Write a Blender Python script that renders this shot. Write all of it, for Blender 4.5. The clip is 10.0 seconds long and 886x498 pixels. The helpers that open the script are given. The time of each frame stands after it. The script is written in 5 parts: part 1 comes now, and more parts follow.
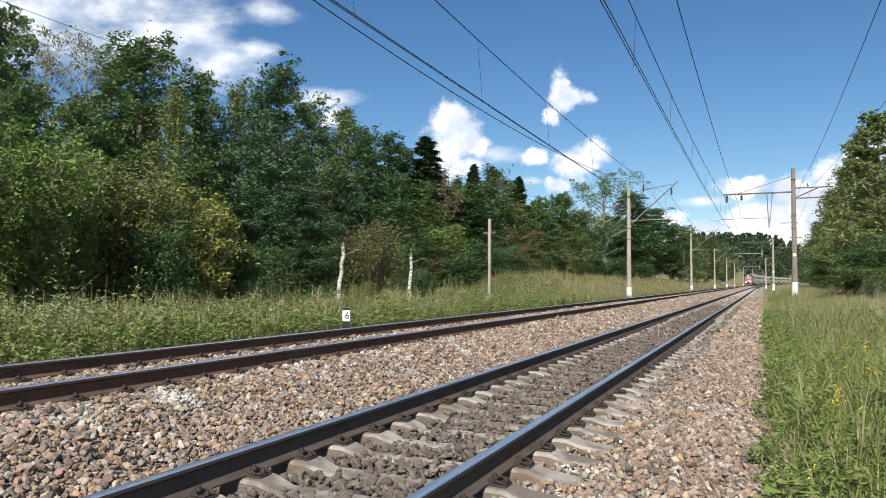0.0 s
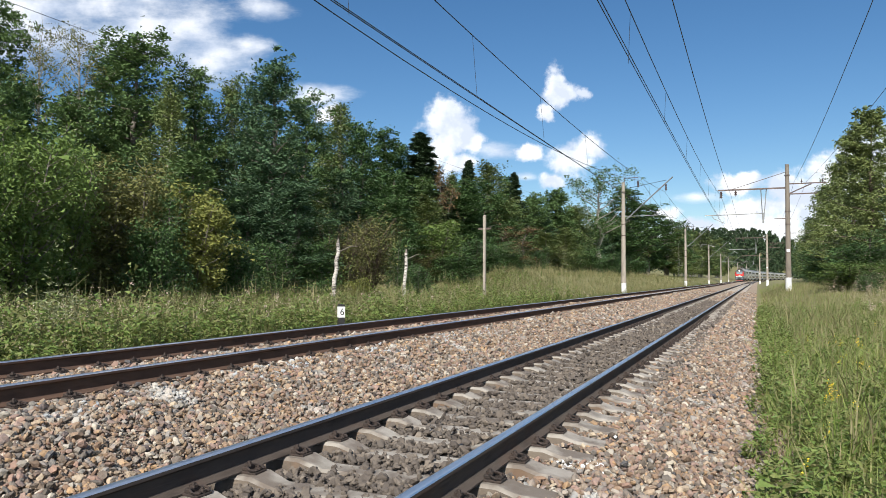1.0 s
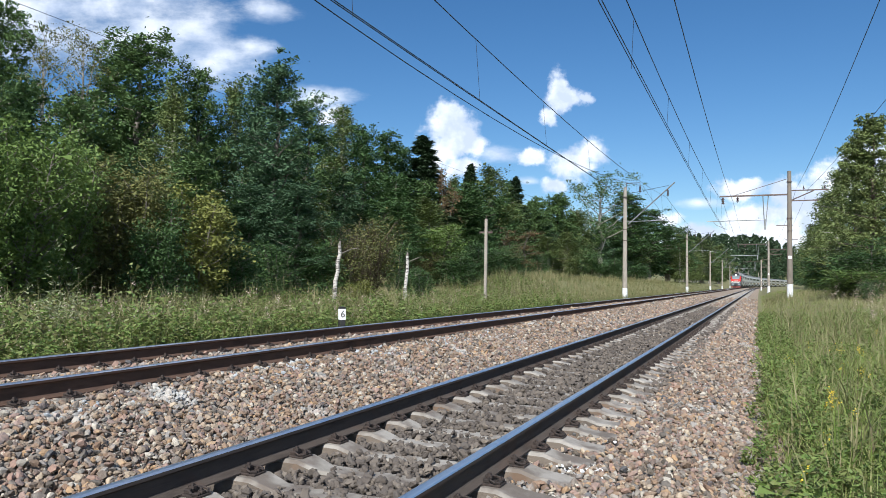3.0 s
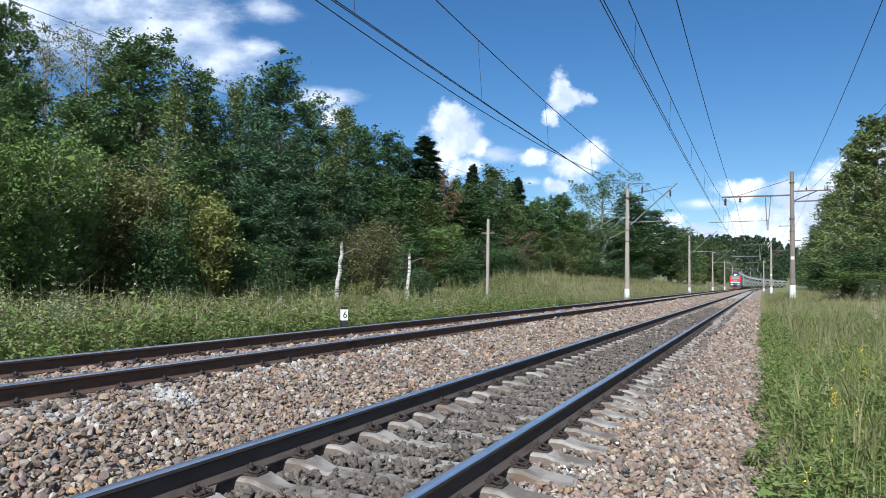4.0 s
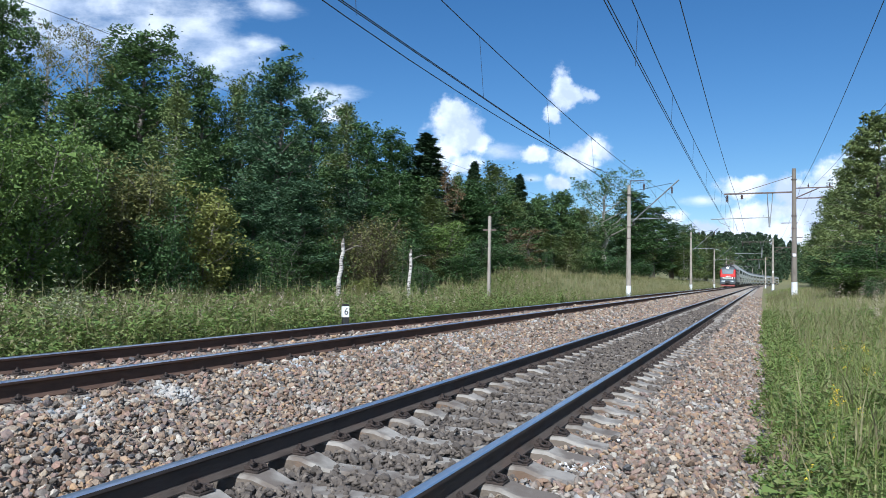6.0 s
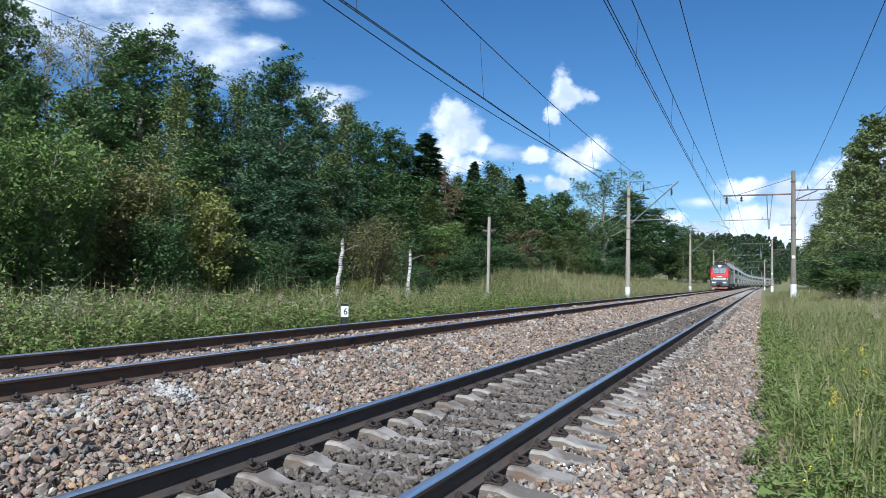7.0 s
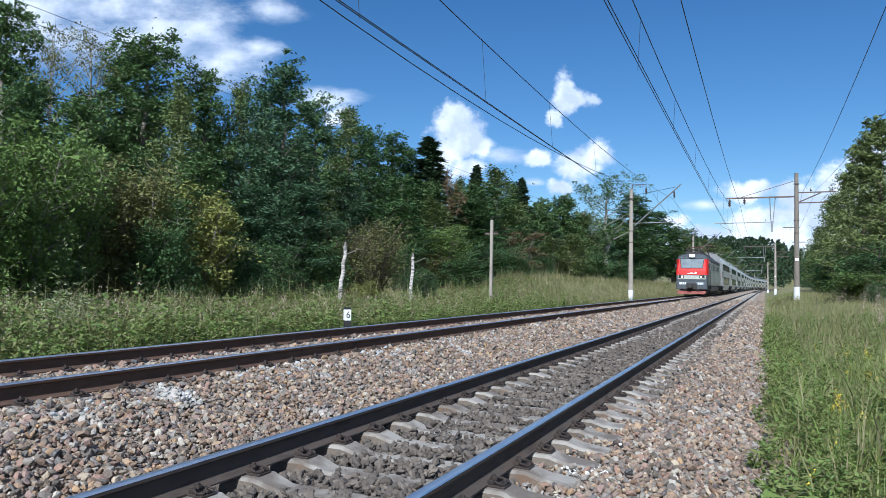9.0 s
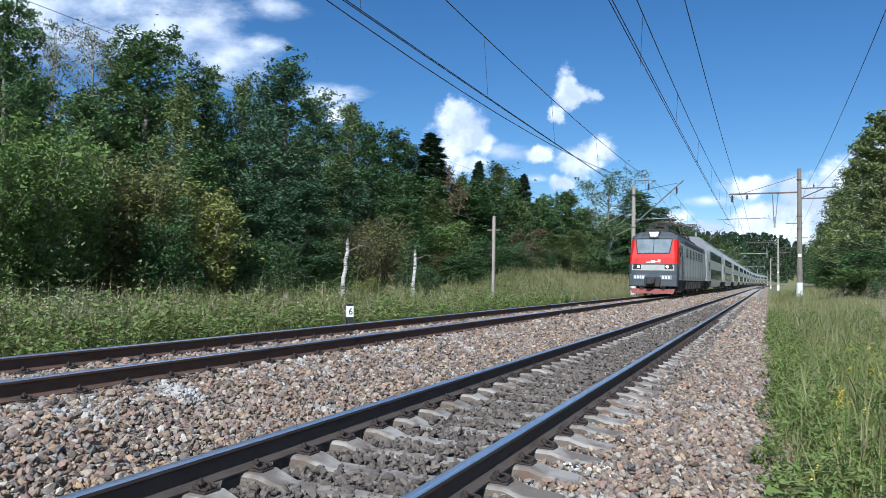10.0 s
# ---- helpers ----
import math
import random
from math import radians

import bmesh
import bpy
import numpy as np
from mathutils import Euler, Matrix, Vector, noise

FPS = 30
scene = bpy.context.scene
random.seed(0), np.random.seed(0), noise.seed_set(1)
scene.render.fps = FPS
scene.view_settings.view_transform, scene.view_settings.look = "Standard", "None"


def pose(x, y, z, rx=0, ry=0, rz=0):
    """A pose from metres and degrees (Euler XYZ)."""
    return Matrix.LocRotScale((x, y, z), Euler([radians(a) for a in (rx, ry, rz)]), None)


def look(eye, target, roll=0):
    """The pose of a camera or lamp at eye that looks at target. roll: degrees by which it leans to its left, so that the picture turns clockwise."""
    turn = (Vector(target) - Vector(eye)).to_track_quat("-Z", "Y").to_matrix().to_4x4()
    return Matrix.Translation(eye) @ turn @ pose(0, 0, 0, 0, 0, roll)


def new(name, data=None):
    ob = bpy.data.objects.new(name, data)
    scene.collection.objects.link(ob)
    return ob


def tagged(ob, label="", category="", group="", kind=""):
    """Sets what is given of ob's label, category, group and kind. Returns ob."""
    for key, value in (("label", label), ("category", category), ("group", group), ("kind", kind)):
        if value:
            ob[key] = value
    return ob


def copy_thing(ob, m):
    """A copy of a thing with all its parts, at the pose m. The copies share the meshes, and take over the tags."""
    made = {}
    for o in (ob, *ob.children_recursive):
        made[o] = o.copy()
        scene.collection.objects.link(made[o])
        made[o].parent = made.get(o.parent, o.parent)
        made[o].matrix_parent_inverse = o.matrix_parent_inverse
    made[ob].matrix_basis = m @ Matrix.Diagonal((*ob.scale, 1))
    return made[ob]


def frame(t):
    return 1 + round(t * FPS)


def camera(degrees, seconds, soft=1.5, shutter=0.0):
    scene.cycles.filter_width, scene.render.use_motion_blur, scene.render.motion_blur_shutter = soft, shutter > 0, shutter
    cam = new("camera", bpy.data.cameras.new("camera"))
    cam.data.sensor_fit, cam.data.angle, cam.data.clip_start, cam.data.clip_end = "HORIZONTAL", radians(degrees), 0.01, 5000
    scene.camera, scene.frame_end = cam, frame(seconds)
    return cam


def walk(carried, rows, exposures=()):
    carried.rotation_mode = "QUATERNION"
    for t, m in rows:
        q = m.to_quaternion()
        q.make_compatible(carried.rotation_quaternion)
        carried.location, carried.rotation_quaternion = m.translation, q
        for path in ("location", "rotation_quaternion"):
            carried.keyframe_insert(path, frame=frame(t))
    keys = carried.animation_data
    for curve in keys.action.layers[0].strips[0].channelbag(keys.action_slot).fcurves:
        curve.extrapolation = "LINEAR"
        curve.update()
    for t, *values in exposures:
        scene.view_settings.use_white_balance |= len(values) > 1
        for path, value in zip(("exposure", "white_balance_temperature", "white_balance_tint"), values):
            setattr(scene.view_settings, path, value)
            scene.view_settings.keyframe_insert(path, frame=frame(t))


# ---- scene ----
cam = camera(64.3, 10.0, 0.6)
EXPOSURES = [(0.0, 0.48, 6450, 10), (2.0, 0.45, 6250, 10), (4.0, 0.38, 5680, 9), (10.0, 0.33, 5450, 9)]
PATH = [
    (0, (2.569, -1.556, 1.184), (1.741, 0.262, 1.275), 0.4),
    (0.5, (2.568, -1.554, 1.184), (1.748, 0.268, 1.263), 0.1),
    (1, (2.568, -1.554, 1.184), (1.753, 0.27, 1.264), 0.3),
    (1.5, (2.566, -1.541, 1.185), (1.755, 0.286, 1.264), 0.2),
    (2, (2.567, -1.545, 1.185), (1.755, 0.282, 1.265), 0.2),
    (2.5, (2.569, -1.557, 1.184), (1.757, 0.269, 1.27), 0.7),
    (4, (2.569, -1.559, 1.184), (1.745, 0.261, 1.275), 0.9),
    (4.5, (2.568, -1.555, 1.184), (1.745, 0.265, 1.272), 1.0),
    (5, (2.567, -1.548, 1.185), (1.742, 0.272, 1.271), 0.8),
    (5.5, (2.567, -1.548, 1.185), (1.74, 0.271, 1.267), 0.8),
    (7, (2.568, -1.554, 1.184), (1.742, 0.265, 1.267), 1.2),
    (7.5, (2.568, -1.555, 1.184), (1.739, 0.263, 1.267), 1.0),
    (8, (2.57, -1.563, 1.184), (1.742, 0.256, 1.27), 1.1),
    (8.5, (2.57, -1.564, 1.184), (1.747, 0.257, 1.274), 1.3),
    (9, (2.569, -1.558, 1.184), (1.736, 0.258, 1.276), 1.1),
    (9.5, (2.568, -1.554, 1.184), (1.732, 0.261, 1.27), 1.0),
    (10, (2.568, -1.552, 1.182), (1.729, 0.262, 1.264), 1.0),
]
walk(cam, [(t, look(eye, target, roll)) for t, eye, target, roll in PATH], EXPOSURES)

# ---- light ----
SUN_ELEVATION, SUN_AZIMUTH = radians(40), radians(171)  # azimuth from +Y towards +X


def sky():
    w = bpy.data.worlds.new("sky")
    scene.world = w
    w.use_nodes = True
    nt = w.node_tree
    nt.nodes.clear()
    N, L = nt.nodes.new, nt.links.new
    out = N("ShaderNodeOutputWorld")
    tex = N("ShaderNodeTexSky")
    tex.sky_type, tex.sun_disc = "NISHITA", False
    tex.sun_elevation, tex.sun_rotation = SUN_ELEVATION, SUN_AZIMUTH
    tex.air_density, tex.dust_density, tex.ozone_density = 1.0, 0.1, 3.0
    blue = N("ShaderNodeBackground")
    blue.inputs["Strength"].default_value = 0.088
    deep = N("ShaderNodeHueSaturation")
    deep.inputs["Saturation"].default_value, deep.inputs["Value"].default_value = 1.22, 0.86
    L(tex.outputs[0], deep.inputs["Color"])
    L(deep.outputs[0], blue.inputs["Color"])

    def val(op, a, b=None, c=None, clamp=False):
        n = N("ShaderNodeMath")
        n.operation, n.use_clamp = op, clamp
        for i, v in enumerate((a, b, c)):
            if v is None:
                continue
            if isinstance(v, (int, float)):
                n.inputs[i].default_value = v
            else:
                L(v, n.inputs[i])
        return n.outputs[0]

    def vec(op, a, b):
        n = N("ShaderNodeVectorMath")
        n.operation = op
        for i, v in enumerate((a, b)):
            if isinstance(v, tuple):
                n.inputs[i].default_value = v
            else:
                L(v, n.inputs[i])
        return n.outputs["Value"] if op in ("DOT_PRODUCT", "LENGTH") else n.outputs[0]

    co = N("ShaderNodeTexCoord").outputs["Generated"]
    # a flat map of the part of the sky over the line
    fwd, right, up = Vector((-0.4136, 0.9094, 0.0436)), Vector((0.9103, 0.4139, 0.0)), Vector((0.0181, -0.0397, 0.999))
    depth = val("MAXIMUM", vec("DOT_PRODUCT", co, tuple(fwd)), 0.02)
    u = val("DIVIDE", vec("DOT_PRODUCT", co, tuple(right)), depth)
    v = val("DIVIDE", vec("DOT_PRODUCT", co, tuple(up)), depth)
    n = N("ShaderNodeCombineXYZ")
    L(u, n.inputs[0]), L(v, n.inputs[1])
    flat = n.outputs[0]

    def fbm(scale, detail, rough, seed):
        t = N("ShaderNodeTexNoise")
        t.noise_dimensions = "3D"
        L(vec("ADD", flat, (0, 0, seed)), t.inputs["Vector"])
        t.inputs["Scale"].default_value, t.inputs["Detail"].default_value, t.inputs["Roughness"].default_value = scale, detail, rough
        return t

    warp = fbm(16, 7, 0.6, 3.0)
    puff = vec("ADD", flat, vec("SCALE", vec("SUBTRACT", warp.outputs["Color"], (0.5, 0.5, 0.5)), (0, 0, 0)))
    scl = puff.node.inputs[1].links[0].from_node
    scl.inputs["Scale"].default_value = 0.05

    def field(blobs, at):
        total = None
        for x, y, rx, ry in blobs:
            d = vec("SUBTRACT", at, (x, y, 0))
            d = vec("MULTIPLY", d, (1 / rx, 1 / ry, 0))
            b = val("SUBTRACT", 1.0, vec("LENGTH", d, (0, 0, 0)))
            total = b if total is None else val("SMOOTH_MAX", total, b, 0.25)
        return total

    # billowing cumulus: centre and half size
    heaps = [
        (0.009, 0.185, 0.040, 0.026), (0.013, 0.162, 0.049, 0.035), (0.003, 0.138, 0.037, 0.028), (0.025, 0.114, 0.037, 0.021), (0.035,
        0.145, 0.037, 0.021), (0.126, 0.135, 0.030, 0.014), (0.162, 0.232, 0.021, 0.026), (0.178, 0.219, 0.037, 0.021), (0.202, 0.219,
        0.019, 0.013), (0.150, 0.196, 0.013, 0.019), (0.186, 0.124, 0.042, 0.030), (0.214, 0.137, 0.030, 0.023), (0.162, 0.092, 0.023,
        0.016), (0.424, 0.091, 0.049, 0.023), (0.496, 0.084, 0.054, 0.028), (0.552, 0.097, 0.054, 0.049), (0.528, 0.057, 0.077, 0.037),
        (0.448, 0.054, 0.065, 0.026), (0.407, 0.029, 0.065, 0.021), (0.319, 0.050, 0.033, 0.015), (0.375, 0.029, 0.054, 0.015), (0.480,
        0.024, 0.093, 0.028), (0.613, 0.122, 0.056, 0.070), (-0.156, 0.186, 0.023, 0.018)
    ]
    f = field(heaps, puff)
    grain = fbm(34, 6, 0.6, 8.0)
    f = val("ADD", f, val("MULTIPLY", val("SUBTRACT", grain.outputs[0], 0.5), 1.25))
    thick = N("ShaderNodeMapRange")
    thick.interpolation_type = "SMOOTHSTEP"
    thick.inputs["From Min"].default_value, thick.inputs["From Max"].default_value = 0.02, 0.58
    L(f, thick.inputs["Value"])
    # thin torn sheets
    veils = [
        (-0.60, 0.33, 0.22, 0.10), (-0.43, 0.30, 0.16, 0.07), (-0.33, 0.26, 0.08, 0.05),
        (-0.583, 0.355, 0.175, 0.047), (-0.470, 0.334, 0.175, 0.044), (-0.366, 0.308, 0.088, 0.053), (-0.313, 0.270, 0.070, 0.037), (-0.269,
        0.283, 0.047, 0.021), (-0.168, 0.214, 0.056, 0.021), (0.081, 0.137, 0.053, 0.016), (0.367, 0.073,
        0.047, 0.011), (0.126, 0.099, 0.030, 0.009), (-0.245, 0.336, 0.047, 0.023), (0.271, 0.021, 0.140, 0.023)
    ]
    long = N("ShaderNodeTexNoise")
    L(vec("MULTIPLY", flat, (5.0, 11.0, 1)), long.inputs["Vector"])
    long.inputs["Scale"].default_value, long.inputs["Detail"].default_value, long.inputs["Roughness"].default_value = 1.6, 8, 0.62
    g = val("ADD", field(veils, flat), val("MULTIPLY", val("SUBTRACT", long.outputs[0], 0.52), 2.3))
    thin = N("ShaderNodeMapRange")
    thin.interpolation_type = "SMOOTHSTEP"
    thin.inputs["From Min"].default_value, thin.inputs["From Max"].default_value, thin.inputs["To Max"].default_value = -0.1, 1.0, 0.86
    L(g, thin.inputs["Value"])
    # broken cloud over the rest of the dome
    part_z = N("ShaderNodeSeparateXYZ")
    L(co, part_z.inputs[0])
    over = N("ShaderNodeTexNoise")
    n = N("ShaderNodeVectorMath")
    n.operation = "SCALE"
    L(co, n.inputs[0]), L(val("DIVIDE", 1.0, val("ADD", val("ABSOLUTE", part_z.outputs[2]), 0.25)), n.inputs["Scale"])
    L(n.outputs[0], over.inputs["Vector"])
    over.inputs["Scale"].default_value, over.inputs["Detail"].default_value, over.inputs["Roughness"].default_value = 1.5, 7, 0.55
    high = N("ShaderNodeMapRange")
    high.interpolation_type = "SMOOTHSTEP"
    high.inputs["From Min"].default_value, high.inputs["From Max"].default_value = 0.48, 0.60
    L(over.outputs[0], high.inputs["Value"])
    rest = N("ShaderNodeMapRange")
    rest.interpolation_type = "SMOOTHSTEP"
    rest.inputs["From Min"].default_value, rest.inputs["From Max"].default_value = 0.46, 0.60
    L(part_z.outputs[2], rest.inputs["Value"])
    behind = N("ShaderNodeMapRange")
    behind.inputs["From Min"].default_value, behind.inputs["From Max"].default_value = 0.45, 0.2
    L(vec("DOT_PRODUCT", co, tuple(fwd)), behind.inputs["Value"])
    dome = val("MULTIPLY", high.outputs[0], val("MAXIMUM", rest.outputs[0], behind.outputs[0], clamp=True))
    cover = val("MAXIMUM", val("MAXIMUM", thick.outputs[0], thin.outputs[0]), dome)
    # shaded bellies
    belly = fbm(20, 5, 0.5, 21.0)
    tone = N("ShaderNodeValToRGB")
    tone.color_ramp.elements[0].position, tone.color_ramp.elements[0].color = 0.40, (0.60, 0.66, 0.77, 1)
    tone.color_ramp.elements[1].position, tone.color_ramp.elements[1].color = 0.59, (0.94, 0.95, 0.97, 1)
    L(belly.outputs[0], tone.inputs["Fac"])
    white = N("ShaderNodeBackground")
    white.inputs["Strength"].default_value = 0.95
    L(tone.outputs[0], white.inputs["Color"])
    mix = N("ShaderNodeMixShader")
    L(cover, mix.inputs[0]), L(blue.outputs[0], mix.inputs[1]), L(white.outputs[0], mix.inputs[2])
    L(mix.outputs[0], out.inputs["Surface"])


sky()
sun = new("sun", bpy.data.lights.new("sun", "SUN"))
sun.data.energy, sun.data.angle, sun.data.color = 5.2, radians(1.2), (1.0, 0.94, 0.85)
sun.matrix_world = look((math.sin(SUN_AZIMUTH) * math.cos(SUN_ELEVATION) * 50, math.cos(SUN_AZIMUTH) * math.cos(SUN_ELEVATION) * 50, math.sin(SUN_ELEVATION) * 50), (0, 0, 0))


# ---- materials ----
def apart(nt):
    """An offset that differs from object to object, so that repeats don't share one pattern."""
    info, far = nt.nodes.new("ShaderNodeObjectInfo"), nt.nodes.new("ShaderNodeMath")
    far.operation = "MULTIPLY"
    far.inputs[1].default_value = 60.0
    nt.links.new(info.outputs["Random"], far.inputs[0])
    return far.outputs[0]


def material(name, colors, scale=4.0, rough=0.8, metal=0.0, bump=0.2, bump_scale=40.0, island=0.0, detail=6, translucent=0.0, specular=0.4, object_random=0.0, emission=None, stretch=(1, 1, 1), bump_distance=0.02):
    """A surface whose colour wanders through colors by noise at two scales, or from island to island."""
    m = bpy.data.materials.new(name)
    m.use_nodes = True
    nt = m.node_tree
    N, L = nt.nodes.new, nt.links.new
    b = nt.nodes["Principled BSDF"]
    co = N("ShaderNodeTexCoord")
    mp = N("ShaderNodeMapping")
    mp.inputs["Scale"].default_value = stretch
    L(co.outputs["Object"], mp.inputs["Vector"])
    if object_random:
        L(apart(nt), mp.inputs["Location"])
    n1 = N("ShaderNodeTexNoise")
    n1.inputs["Scale"].default_value, n1.inputs["Detail"].default_value, n1.inputs["Roughness"].default_value = scale, detail, 0.65
    L(mp.outputs[0], n1.inputs["Vector"])
    ramp = N("ShaderNodeValToRGB")
    e = ramp.color_ramp.elements
    lo, hi = (0.02, 0.98) if island else (0.3, 0.7)
    for i, c in enumerate(colors):
        p = lo + (hi - lo) * i / max(1, len(colors) - 1)
        el = e[i] if i < 2 and len(colors) > i else e.new(p)
        el.position, el.color = p, (*c, 1)
    fac = n1.outputs[0]
    if island:
        geo = N("ShaderNodeNewGeometry")
        mx = N("ShaderNodeMix")
        mx.inputs[0].default_value = island
        L(n1.outputs[0], mx.inputs[2]), L(geo.outputs["Random Per Island"], mx.inputs[3])
        fac = mx.outputs[0]
    if object_random:
        info = N("ShaderNodeObjectInfo")
        mx = N("ShaderNodeMix")
        mx.inputs[0].default_value = object_random
        L(fac, mx.inputs[2]), L(info.outputs["Random"], mx.inputs[3])
        fac = mx.outputs[0]
    L(fac, ramp.inputs["Fac"])
    L(ramp.outputs[0], b.inputs["Base Color"])
    b.inputs["Roughness"].default_value, b.inputs["Metallic"].default_value = rough, metal
    b.inputs["Specular IOR Level"].default_value = specular
    if bump:
        n2 = N("ShaderNodeTexNoise")
        n2.inputs["Scale"].default_value, n2.inputs["Detail"].default_value = bump_scale, 5
        L(mp.outputs[0], n2.inputs["Vector"])
        bp = N("ShaderNodeBump")
        bp.inputs["Strength"].default_value, bp.inputs["Distance"].default_value = bump, bump_distance
        L(n2.outputs[0], bp.inputs["Height"])
        L(bp.outputs[0], b.inputs["Normal"])
    if emission:
        b.inputs["Emission Color"].default_value, b.inputs["Emission Strength"].default_value = (*emission[0], 1), emission[1]
    if translucent:
        tr = N("ShaderNodeBsdfTranslucent")
        L(ramp.outputs[0], tr.inputs["Color"])
        ms = N("ShaderNodeMixShader")
        ms.inputs[0].default_value = translucent
        L(b.outputs[0], ms.inputs[1]), L(tr.outputs[0], ms.inputs[2])
        L(ms.outputs[0], nt.nodes["Material Output"].inputs["Surface"])
    return m


def with_patches(m, color, scale=0.6, lo=0.45, hi=0.62, amount=0.7):
    """Adds broad stains of another colour to a material."""
    nt = m.node_tree
    N, L = nt.nodes.new, nt.links.new
    b = nt.nodes["Principled BSDF"]
    src = b.inputs["Base Color"].links[0].from_socket
    co = N("ShaderNodeTexCoord")
    n = N("ShaderNodeTexNoise")
    n.inputs["Scale"].default_value, n.inputs["Detail"].default_value = scale, 4
    shifted = N("ShaderNodeVectorMath")
    L(co.outputs["Object"], shifted.inputs[0]), L(apart(nt), shifted.inputs[1])
    L(shifted.outputs[0], n.inputs["Vector"])
    r = N("ShaderNodeMapRange")
    r.inputs["From Min"].default_value, r.inputs["From Max"].default_value, r.inputs["To Max"].default_value = lo, hi, amount
    L(n.outputs[0], r.inputs["Value"])
    mx = N("ShaderNodeMix")
    mx.data_type = "RGBA"
    L(r.outputs[0], mx.inputs[0]), L(src, mx.inputs[6])
    mx.inputs[7].default_value = (*color, 1)
    L(mx.outputs[2], b.inputs["Base Color"])
    return m


